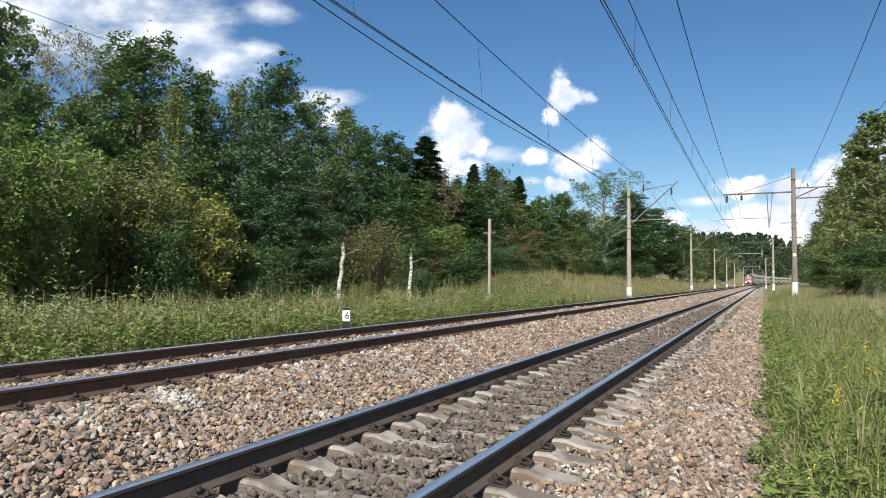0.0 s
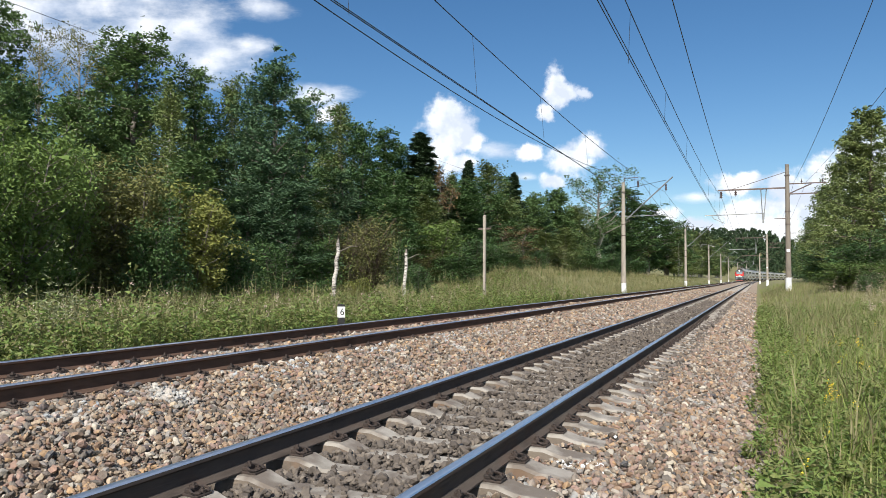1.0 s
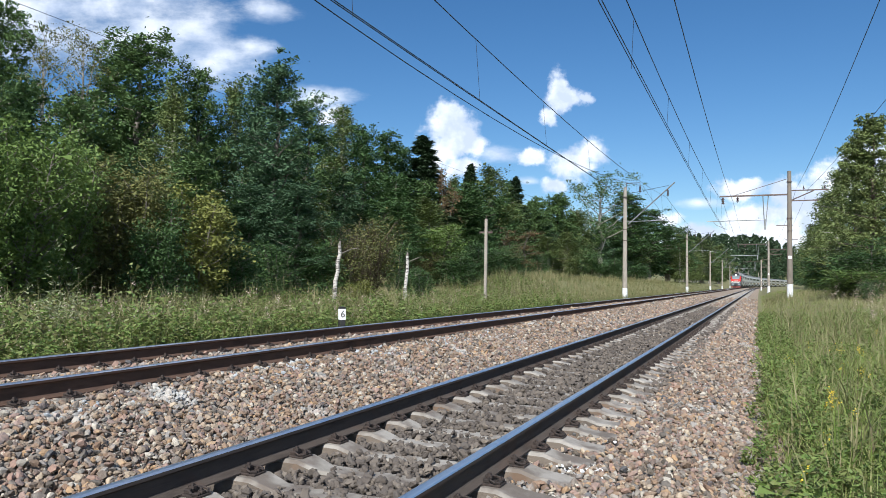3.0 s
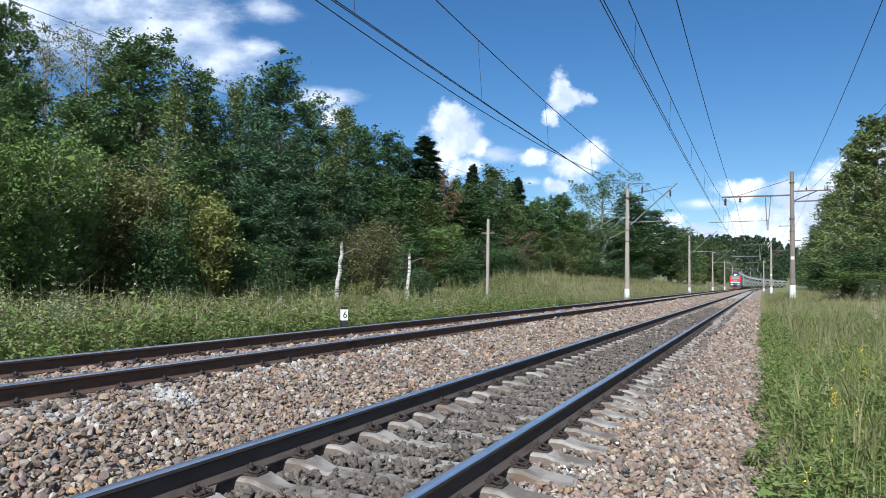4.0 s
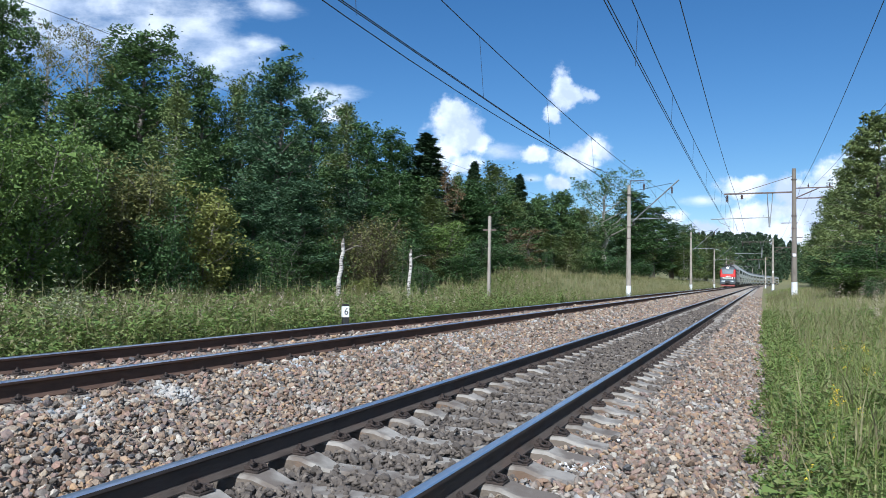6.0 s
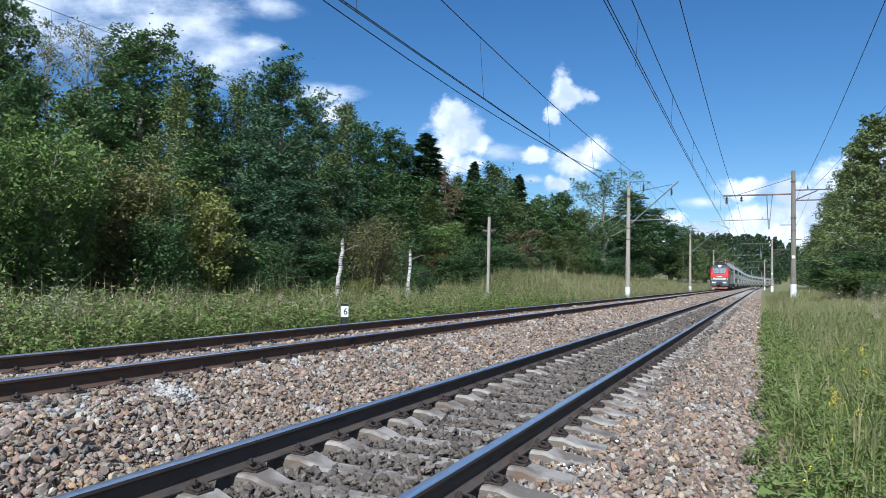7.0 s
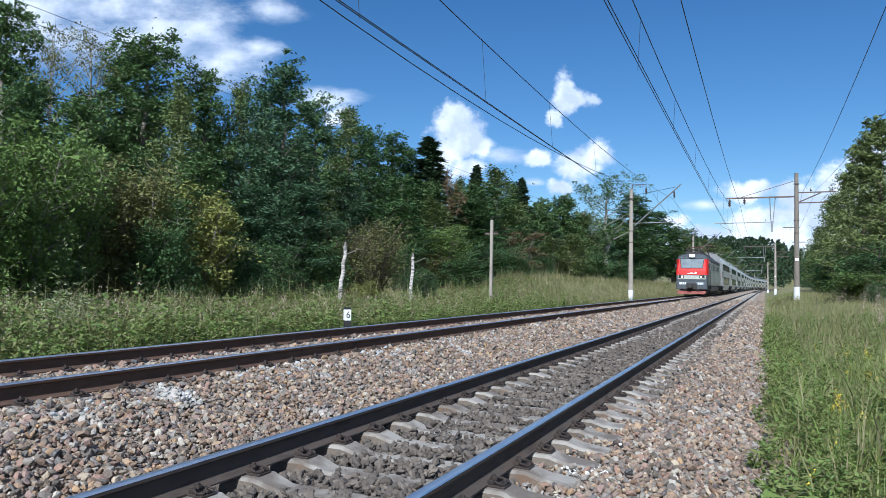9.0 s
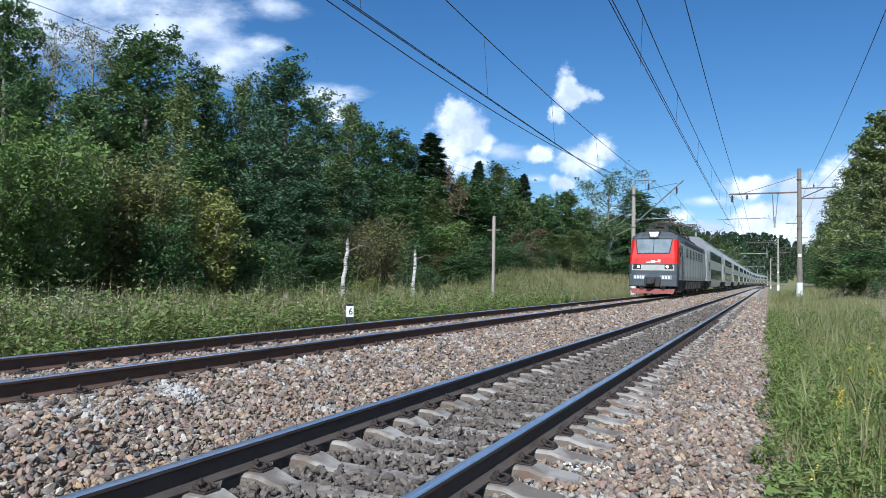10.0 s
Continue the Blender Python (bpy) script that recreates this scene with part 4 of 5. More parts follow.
        part("roof_lamp", prism(bmesh.new(), [(-.20, 3.84), (.20, 3.84), (.27, 4.10), (-.27, 4.10)], "y", .535, .6), MT["lamp"], cab, "lit roof headlamp")
    # bumper, coupler and plough
    bm = prism(bmesh.new(), [(-1.46, .62), (1.46, .62), (1.46, 1.38), (-1.46, 1.38)], "y", .0, .7)
    bmesh.ops.bevel(bm, geom=list(bm.edges), offset=.05, segments=1, affect="EDGES")
    part("bumper", bm, MT["grey"], t, "dark grey bumper beam")
    part("coupler_pocket", box(bmesh.new(), -.52, .52, -.03, .1, .62, 1.22, .02), MT["under"], t)
    bm = box(bmesh.new(), -.17, .17, -.55, .2, .80, 1.12, .04)
    box(bm, -.30, .02, -.62, -.35, .76, 1.16, .04)
    part("coupler", bm, MT["under"], t, "black knuckle coupler")
    for sx in (-1, 1):
        bm = bmesh.new()
        pts = [Vector((sx * .45, -.05, .85)), Vector((sx * .5, -.16, .6)), Vector((sx * .7, -.18, .5)), Vector((sx * .85, -.05, .72))]
        for a, b in zip(pts, pts[1:]):
            rod(bm, a, b, .03)
        part("brake_hose", bm, MT["under"], t)
    bm = prism(bmesh.new(), [(-1.25, .18), (1.25, .18), (1.38, .48), (-1.38, .48)], "y", -.05, .15)
    part("plough", bm, MT["plough"], t, "worn red snow plough")
    bm = box(bmesh.new(), -1.35, 1.35, .6, L - .6, .62, 1.1, .03)
    box(bm, -1.2, 1.2, 8.2, 14.2, .25, .7, .08)
    part("underframe", bm, MT["under"], t, "grimy black underframe")
    for y in (3.8, 11.2, 18.6):
        bogie(t, y, 1.4, .62)
    # roof gear
    bm = box(bmesh.new(), -.85, .85, 3.4, L - 3.4, 4.14, 4.32, .03)
    for y in (6.2, 8.4, 11.2, 14.0, 16.2):
        box(bm, -.55, .55, y - .55, y + .55, 4.30, 4.62, .04)
    part("roof_gear", bm, MT["under"], t, "dark roof equipment")
    bm = box(bmesh.new(), -.75, .75, 1.7, 3.6, 4.14, 4.40, .05)
    for y in (1.9, 2.6, 3.3):
        for sx in (-1, 1):
            rod(bm, (sx * .5, y, 4.38), (sx * .5, y, 4.62), .09, .07, 10)
        rod(bm, (-.75, y, 4.64), (.75, y, 4.64), .03)
    part("roof_insulator_row", bm, MT["under"], t, "dark roof insulators")
    for y, up in ((4.4, False), (18.0, True)):
        bm = bmesh.new()
        z1, z2 = (5.3, 5.9) if up else (4.74, 4.98)
        box(bm, -.6, .6, y - .7, y + .7, 4.30, 4.42)
        for sx in (-1, 1):
            rod(bm, (sx * .45, y + .6, 4.5), (sx * .2, y - 1.1, z1), .05)
            rod(bm, (sx * .2, y - 1.1, z1), (sx * .5, y + .3, z2), .035)
            rod(bm, (sx * 1.0, y + .3, z2 - .22), (sx * .75, y + .3, z2), .02)
        for dy in (.12, .48):
            rod(bm, (-.8, y + dy, z2 + .02), (.8, y + dy, z2 + .02), .025)
        part("pantograph", bm, MT["panto"], t, "raised pantograph" if up else "lowered pantograph")
    return t


def carriage():
    """A double-deck coach; its front end at y = 0."""
    t = thing("carriage", "silver-grey double-deck passenger carriage with dark window bands", "carriage", group="train carriages")
    L = 25.6
    side = [(1.42, .50), (1.54, .95), (1.56, 2.9), (1.52, 3.9), (1.36, 4.55), (1.0, 4.98), (.5, 5.17)]
    sec = [(-x, z) for x, z in side] + [(x, z) for x, z in reversed(side)]
    bm = prism(bmesh.new(), sec, "y", 5.5, L - 5.5)
    high = [(1.54, 1.08)] + side[2:]
    ends = [(-x, z) for x, z in high] + [(x, z) for x, z in reversed(high)]
    prism(bm, ends, "y", .25, 5.497)
    prism(bm, ends, "y", L - 5.497, L - .25)
    # roof in its own grey; end walls share it, shade put into their colour
    for f in bm.faces:
        c = f.calc_center_median()
        f.material_index = 1 if c.z > 4.6 or abs(f.normal.y) > .9 else 0
    part("body", bm, [MT["silver"], MT["roof"]], t, "silver-grey body shell with ends toned dark as if shaded")
    part("gangway", box(bmesh.new(), -.75, .75, 0, .3, 1.1, 3.4), MT["under"], t, "black rubber gangway")
    part("gangway", box(bmesh.new(), -.75, .75, L - .3, L, 1.1, 3.4), MT["under"], t, "black rubber gangway")
    for sx in (-1, 1):
        part("lower_band", box(bmesh.new(), sx * 1.53, sx * 1.572, 4.6, L - 4.6, 1.28, 2.25), MT["band"], t, "dark lower window band")
        bm = bmesh.new()
        vs = [bm.verts.new((sx * x, y, z)) for x, y, z in ((1.563, 4.0, 3.15), (1.563, L - 4.0, 3.15), (1.531, L - 4.0, 3.98), (1.531, 4.0, 3.98))]
        bm.faces.new(vs)
        bmesh.ops.solidify(bm, geom=bm.faces[:], thickness=.03)
        part("upper_band", bm, MT["band"], t, "dark upper window band")
        for i in range(10):
            y = 5.0 + i * 1.6
            part("window", box(bmesh.new(), sx * 1.55, sx * 1.58, y, y + 1.2, 1.38, 2.15), MT["glass"], t)
            part("window", box(bmesh.new(), sx * 1.545, sx * 1.572, y, y + 1.2, 3.22, 3.72), MT["glass"], t)
        for y in (1.1, L - 2.0):
            part("door", box(bmesh.new(), sx * 1.545, sx * 1.575, y, y + .9, 1.05, 3.15), MT["mid"], t, "grey entrance door")
            part("door_window", box(bmesh.new(), sx * 1.55, sx * 1.582, y + .2, y + .7, 2.0, 2.9), MT["glass"], t)
        part("end_window", box(bmesh.new(), sx * 1.55, sx * 1.578, 2.7, 3.5, 2.1, 2.9), MT["glass"], t)
    for y in (3.2, L - 3.2):
        bogie(t, y, 1.2, .475)
    part("underframe", box(bmesh.new(), -1.2, 1.2, 1.0, L - 1.0, .62, 1.06), MT["under"], t)
    bm = box(bmesh.new(), -.7, .7, 2, L - 2, 5.12, 5.22, .03)
    part("roof_ducts", bm, MT["roof"], t)
    return t


LOCO = locomotive()
COACHES = [carriage()]
COACHES[0].matrix_basis = pose(-4.1, 400, FAR_Z)
for _ in range(12):
    COACHES.append(copy_thing(COACHES[0], pose(-4.1, 400, FAR_Z)))


def motions():
    """The train runs down the second track towards the camera at a steady pace."""
    def front(t):
        return 317.5 - 27.3 * t
    units = [(LOCO, 0.0, 22.4)] + [(c, 22.6 + i * 25.7, 25.6) for i, c in enumerate(COACHES)]
    for unit, back, length in units:
        rows = []
        for i in range(11):
            t = float(i)
            a = line(front(t) + back, FAR_X, FAR_Z)[0]
            b = line(front(t) + back + length, FAR_X, FAR_Z)[0]
            d = b - a
            rows.append((t, pose(a.x, a.y, a.z, 0, 0, math.degrees(math.atan2(-d.x, d.y)))))
        walk(unit, rows)


# ---- trees and shrubs ----
def tube(pts, radii, n=6):
    """Vertices and faces of a tapered bent tube."""
    pts = [Vector(p) for p in pts]
    V, F = [], []
    for i, p in enumerate(pts):
        d = (pts[min(i + 1, len(pts) - 1)] - pts[max(i - 1, 0)]).normalized()
        a = d.orthogonal().normalized()
        b = d.cross(a)
        for j in range(n):
            w = 2 * math.pi * j / n
            V.append(p + (a * math.cos(w) + b * math.sin(w)) * radii[i])
    for i in range(len(pts) - 1):
        for j in range(n):
            F.append((i * n + j, i * n + (j + 1) % n, (i + 1) * n + (j + 1) % n, (i + 1) * n + j))
    return np.array(V), np.array(F)


def joined(tubes):
    V, F, k = [], [], 0
    for v, f in tubes:
        V.append(v), F.append(f + k)
        k += len(v)
    return np.concatenate(V), np.concatenate(F)


def leaves(P, size, rng, up=0.45, slim=0.55, along=None):
    """One small bent blade per point."""
    n = len(P)
    nrm = rng.normal(0, 1, (n, 3))
    nrm[:, 2] = np.abs(nrm[:, 2]) + up
    nrm /= np.linalg.norm(nrm, axis=1, keepdims=True)
    t = rng.normal(0, 1, (n, 3)) if along is None else along + rng.normal(0, .25, (n, 3))
    t -= nrm * (t * nrm).sum(1, keepdims=True)
    t /= np.linalg.norm(t, axis=1, keepdims=True) + 1e-9
    b = np.cross(nrm, t)
    s = (size * np.exp(rng.normal(0, .25, n)))[:, None]
    V = np.stack([P - t * s * .42 + b * s * slim * .5, P - t * s * .36 - b * s * slim * .5, P + t * s * .6 - nrm * s * .14], 1).reshape(-1, 3)
    return V, np.arange(3 * n).reshape(n, 3)


def broadleaf(seed, H, radius, base, count, leaf, lean=0.0, stems=1, shape=(0.35, 1.0, 0.25), sparse=0.0, droop=0.0, limbs=34, steep=.55, thick=1.0):
    """Wood and foliage arrays of a broad-leaved tree or shrub H metres high: clumps of leaves along rising limbs, with gaps between."""
    rng = np.random.default_rng(seed)
    tubes, tips = [], []
    for st in range(stems):
        a = st * 6.28 / stems + rng.normal(0, .3)
        spread = 0 if stems == 1 else radius * rng.uniform(.3, .8)
        top = np.array([math.cos(a) * spread + lean, math.sin(a) * spread, H * (1 if stems == 1 or st == 0 else rng.uniform(.68, .98))])
        foot = np.array([math.cos(a), math.sin(a), 0]) * (0 if stems == 1 else .15)
        ks = np.linspace(0, 1, 8)
        sway = rng.normal(0, .012 * H, (8, 3)) * np.sin(ks * np.pi)[:, None]
        trunk = foot + (top - foot) * ks[:, None] ** np.array([1.3, 1.3, 1]) + sway
        r0 = (.013 * H + .02) / math.sqrt(stems) * thick
        tubes.append(tube(trunk, r0 * (1 - ks) ** .8 + .012, 7))
        many = int(limbs / stems ** .6)
        for i in range(many):
            k = base + (1 - base) * (i + rng.uniform(0, 1)) / many
            p = np.array([np.interp(k, ks, trunk[:, c]) for c in range(3)])
            q = (k - base) / (1 - base)
            env = np.interp(q, [0, shape[0], 1], [.62, shape[1], shape[2]])
            ln = radius * env * rng.uniform(.55, 1.15) / (1 if stems == 1 else 1.35)
            az = i * 2.4 + rng.normal(0, .4)
            rise = ln * rng.uniform(.5, 1.3) * steep * (1 - droop)
            end = p + np.array([math.cos(az) * ln, math.sin(az) * ln, rise])
            mid = (p + end) / 2 + np.array([0, 0, -ln * .08]) + rng.normal(0, .05 * ln, 3)
            tubes.append(tube([p, mid, end], [r0 * (1 - k) * .5 + .012, r0 * (1 - k) * .3 + .01, .006], 5))
            if rng.uniform() < sparse:
                continue
            for f in (.35, .6, .82, 1.02):
                c = p + (end - p) * f + np.array([0, 0, -ln * .08 * math.sin(math.pi * min(f, 1))])
                size = radius * rng.uniform(.10, .24) * (1.15 - .35 * q)
                tips.append(np.append(c + rng.normal(0, .07 * radius, 3), size))
                side = rng.normal(0, 1, 3) * np.array([1, 1, .6]) * .2 * radius
                tips.append(np.append(c + side, size * .65))
        for j in range(5):
            tips.append(np.append(top + rng.normal(0, .04 * radius, 3) - np.array([0, 0, j * .03 * H]), .09 * radius * (1 + .3 * j)))
    tips = np.array(tips)
    weight = tips[:, 3] ** 2
    pick = rng.choice(len(tips), count, p=weight / weight.sum())
    ball = rng.normal(0, 1, (count, 3))
    ball *= (rng.uniform(.05, 1, count) ** .5 / np.linalg.norm(ball, axis=1))[:, None]
    P = tips[pick, :3] + ball * tips[pick, 3:] * np.array([1.3, 1.3, .95 + droop])
    far = rng.uniform(0, 1, count) < .07  # stray sprays between the clumps
    P[far] += rng.normal(0, .13 * radius, (int(far.sum()), 3))
    P[:, 2] = np.maximum(P[:, 2], .1)
    if droop:
        P[:, 2] -= rng.exponential(droop * .3, count)
    return joined(tubes), leaves(P, leaf, rng, slim=.62)


def conifer(seed, H, radius, count, leaf, base=0.08, pine=False, whorls=26):
    """A trunk with whorls of boughs: hanging and tapering to a point, or the upswept tufted boughs of a pine."""
    rng = np.random.default_rng(seed)
    ks = np.linspace(0, 1, 8)
    trunk = np.stack([rng.normal(0, .004 * H, 8), rng.normal(0, .004 * H, 8), ks * H], -1)
    r0 = .014 * H + .02
    tubes = [tube(trunk, r0 * (1 - ks) + .012, 8)]
    P, A = [], []
    per = count // (whorls * 7)
    for i in range(whorls):
        k = base + (1 - base) * (i + .3) / whorls
        ln0 = radius * (1 - (k - base) / (1 - base)) ** (.6 if pine else .85) + .12
        for j in range(7):
            az = j * 2 * math.pi / 7 + i * 1.3 + rng.normal(0, .3)
            ln = ln0 * (rng.uniform(.45, 1.25) if pine else rng.uniform(.65, 1.15))
            z = k * H + rng.normal(0, .25 if pine else .14)
            tilt = (.3 if pine else -.28 + .5 * k) + rng.normal(0, .1)
            d = np.array([math.cos(az), math.sin(az), tilt])
            p = np.array([0, 0, z])
            tubes.append(tube([p, p + d * ln], [r0 * (1 - k) * .28 + .008, .005], 4))
            f = np.sqrt(rng.uniform(.12 if pine else .03, 1, per))
            side = np.array([-math.sin(az), math.cos(az), 0])
            w = (1 - f * .75) * ln * .42
            q = p + d * (f * ln)[:, None] + side * (rng.uniform(-1, 1, per) * w)[:, None]
            q[:, 2] -= np.abs(rng.normal(0, .10, per)) * (0.6 if pine else 1.6) - .05
            if pine:
                knot = rng.integers(0, 5, per)
                off = rng.normal(0, .22, (5, 3))
                q = q * .65 + (p + d * (.4 + .14 * knot * 1.05)[:, None] * ln) * .35 + off[knot] + rng.normal(0, .1, q.shape)
            P.append(q)
            A.append(np.tile(d + np.array([0, 0, -.3]), (per, 1)) + side * rng.uniform(-.8, .8, per)[:, None])
    P, A = np.concatenate(P), np.concatenate(A)
    if pine:
        return joined(tubes), leaves(P, leaf, rng, up=.3, slim=.5)
    return joined(tubes), leaves(P, leaf, rng, up=.8, slim=.30, along=A)


def make_tree(name, label, category, arrays, bark, leaf, group):
    t = thing(name, label, category, group=group)
    (tv, tf), (lv, lf) = arrays
    sheet("trunk", tv, tf, BARK[bark], t, smooth=True)
    sheet("crown", lv, lf, LEAF[leaf], t)
    return t


KINDS = {}


def variants():
    """The models: kind, and for each its height and radius of crown."""
    woods, shr = "woodland trees", "shrubs along the wood's edge"

    def add(kind, H, R, name, label, category, makers, bark, leaf, group):
        SIZE[kind] = (H, R)
        KINDS[kind] = [make_tree(name, label, category, arrays, bark, leaf if isinstance(leaf, str) else leaf[i], group) for i, arrays in enumerate(makers)]

    add("aspen", 12, 1.9, "aspen_tree", "tall green aspen with bushy rounded crown", "tree", [broadleaf(40 + i, 12, 1.9, .25, 16000, .15, shape=(.45, 1, .45), limbs=44) for i in range(3)], "grey", "aspen", woods)
    add("poplar", 11, 1.9, "poplar_tree", "tall blue-green poplar leafy down to the ground", "tree", [broadleaf(45 + i, 11, 1.9, .06, 19000, .135, shape=(.35, 1, .3), limbs=52, steep=.8) for i in range(2)], "grey", "poplar", woods)
    add("alder", 11, 1.9, "alder_tree", "dark green alder in dense woodland", "tree", [broadleaf(50 + i, 11, 1.9, .12, 16000, .145, shape=(.35, 1, .3), limbs=46) for i in range(3)], "grey", "alder", woods)
    add("birch", 11, 1.7, "birch_tree", "light green birch with drooping twigs", "tree", [broadleaf(60 + i, 11, 1.7, .12, 17000, .125, droop=.7, shape=(.3, 1, .12), limbs=46) for i in range(3)], "birch", "birch", woods)
    add("deep", 11, 2.3, "woodland_tree", "leafy tree in the depth of the wood", "tree", [broadleaf(54 + i, 11, 2.3, .12, 8000, .21, shape=(.3, 1, .3)) for i in range(3)], "grey", ("alder", "aspen", "poplar"), woods)
    add("thin", 12, 1.8, "sparse_tree", "thin-crowned pale tree showing bare limbs", "tree", [broadleaf(70 + i, 12, 1.8, .4, 5200, .11, sparse=.3, shape=(.5, 1, .5), limbs=40, steep=1.1) for i in range(2)], "pale", "olive", woods)
    add("limbed", 12.5, 3.6, "limbed_aspen", "old aspen with bare whitish limbs under a sparse crown", "tree", [broadleaf(77, 12.5, 3.6, .3, 7000, .19, sparse=.5, shape=(.6, 1, .6), limbs=34, steep=1.0, thick=1.5)], "pale", "aspen", woods)
    add("spruce", 11, 1.9, "spruce_tree", "dark pointed spruce standing above the wood", "tree", [conifer(80 + i, 11, 1.9, 15000, .30, whorls=24) for i in range(2)], "spruce", "needle", woods)
    add("pinewood", 9, 2.3, "young_pine", "young green pine with upswept boughs", "tree", [conifer(82 + i, 9, 2.3, 12000, .2, .06, True, 18) for i in range(2)], "spruce", "aspen", woods)
    add("pine", 14, 3.4, "pine_tree", "sunlit pine with layered tufted boughs", "tree", [conifer(84 + i, 14, 3.4, 26000, .19, .06, True, 16) for i in range(2)], "spruce", "pine", woods)
    add("brown", 6, 1.3, "browning_shrub", "tall shrub with brown withering leaves", "shrub", [broadleaf(90, 6, 1.3, .05, 6000, .09, stems=3, sparse=.3)], "grey", "brown", shr)
    add("willow", 5, 1.5, "willow_shrub", "bushy light green willow shrub", "shrub", [broadleaf(100 + i, 5, 1.5, .04, 14000, .11, stems=6, shape=(.4, 1, .35), limbs=60, steep=1.1) for i in range(2)], "grey", "willow", shr)
    add("olive", 5, 1.5, "olive_shrub", "dull olive-brown leafy shrub", "shrub", [broadleaf(106 + i, 5, 1.5, .08, 12000, .105, stems=5, shape=(.45, 1, .4), limbs=56, steep=.9) for i in range(2)], "grey", "olive", shr)
    add("yellowing", 5, 1.5, "yellowing_shrub", "pointed leafy shrub turning yellow", "shrub", [broadleaf(110 + i, 5, 1.5, .08, 12000, .11, stems=5, shape=(.35, 1, .2), limbs=56, steep=.9) for i in range(2)], "grey", "yellowing", shr)
    add("bush", 5, 1.7, "alder_shrub", "dark green bushy alder shrub", "shrub", [broadleaf(120 + i, 5, 1.7, .03, 12000, .115, stems=6, shape=(.3, 1, .4), limbs=56) for i in range(2)], "grey", "alder", shr)
    add("twiggy", 5, 1.5, "twiggy_shrub", "brownish twiggy shrub with few leaves", "shrub", [broadleaf(126 + i, 5, 1.5, .08, 7500, .095, stems=9, shape=(.4, 1, .6), limbs=80, steep=1.8) for i in range(2)], "spruce", "olive", shr)
    add("scrub", 5, 2.0, "scrub_bush", "low dark green undergrowth bush", "shrub", [broadleaf(130 + i, 5, 2.0, .03, 5500, .13, stems=5, shape=(.3, 1, .4)) for i in range(2)], "grey", "alder", shr)


SIZE, USED = {}, {}


def plant(kind, x, y, h, radius, rng):
    """Places a tree of a kind, h metres high; the first of each variant is the model itself."""
    opts = KINDS[kind]
    ob = opts[int(rng.integers(0, len(opts)))]
    m = pose(x, y, float(land(x, y)) - .05, 0, 0, rng.uniform(0, 360))
    if ob.name not in USED:
        USED[ob.name] = 1
        made = ob
        made.matrix_basis = m
    else:
        made = copy_thing(ob, m)
    H, R = SIZE[kind]
    w = radius / R
    made.scale = (w, w, h / H)
    return made


variants()


# trees: x, y, height, radius of the crown, kind
TALL = [
    (-24, 15.7, 10.2, 1.2, 'aspen'), (-27, 18.9, 8.2, 1.5, 'alder'), (-29, 21.2, 11.3, 1.1, 'thin'), (-29, 23.4, 11.8, 1.2, 'thin'),
    (-30, 26.4, 11.9, 1.4, 'aspen'), (-27, 25.2, 12.4, 1.9, 'aspen'), (-22, 22.6, 9.1, 1.2, 'birch'), (-26, 28.3, 11.4, 1.4, 'aspen'),
    (-26, 31.4, 11.8, 1.5, 'birch'), (-19.5, 27.0, 11.1, 1.9, 'poplar'), (-22, 28.6, 10.1, 1.2, 'poplar'), (-23, 34.7, 10.8, 1.6, 'aspen'),
    (-25, 41.7, 11.5, 2.0, 'birch'), (-23, 41.2, 10.0, 1.6, 'alder'), (-24, 46.4, 10.1, 2.0, 'alder'), (-22, 49.0, 10.7, 1.9, 'spruce'),
    (-20, 48.9, 7.7, 1.1, 'brown'), (-24, 49.3, 9.5, 1.4, 'alder'), (-22, 55.2, 8.2, 1.5, 'birch'), (-24, 64.1, 10.7, 1.3, 'spruce'),
    (-21, 61.7, 10.2, 2.6, 'birch'), (-23, 73.0, 10.1, 1.9, 'alder'), (-22, 72.5, 10.7, 1.4, 'spruce'), (-20, 73.5, 8.3, 2.2, 'pinewood'),
    (-19, 79.3, 9.3, 2.8, 'pinewood'), (-18, 85.0, 8.4, 2.5, 'birch'),
]
TALL_FAR = [
    (-17, 94.7, 12.7, 4.2, 'limbed'), (-18, 122.0, 14.5, 4.4, 'alder'), (-18, 145.7, 14.2, 5.2, 'alder'), (-17, 170.7, 12.9, 5.3, 'alder'),
    (-16, 200.7, 13.0, 4.6, 'birch'), (-15, 248.1, 15.2, 5.6, 'birch'), (-15, 354.2, 18.4, 6.6, 'birch'),
]
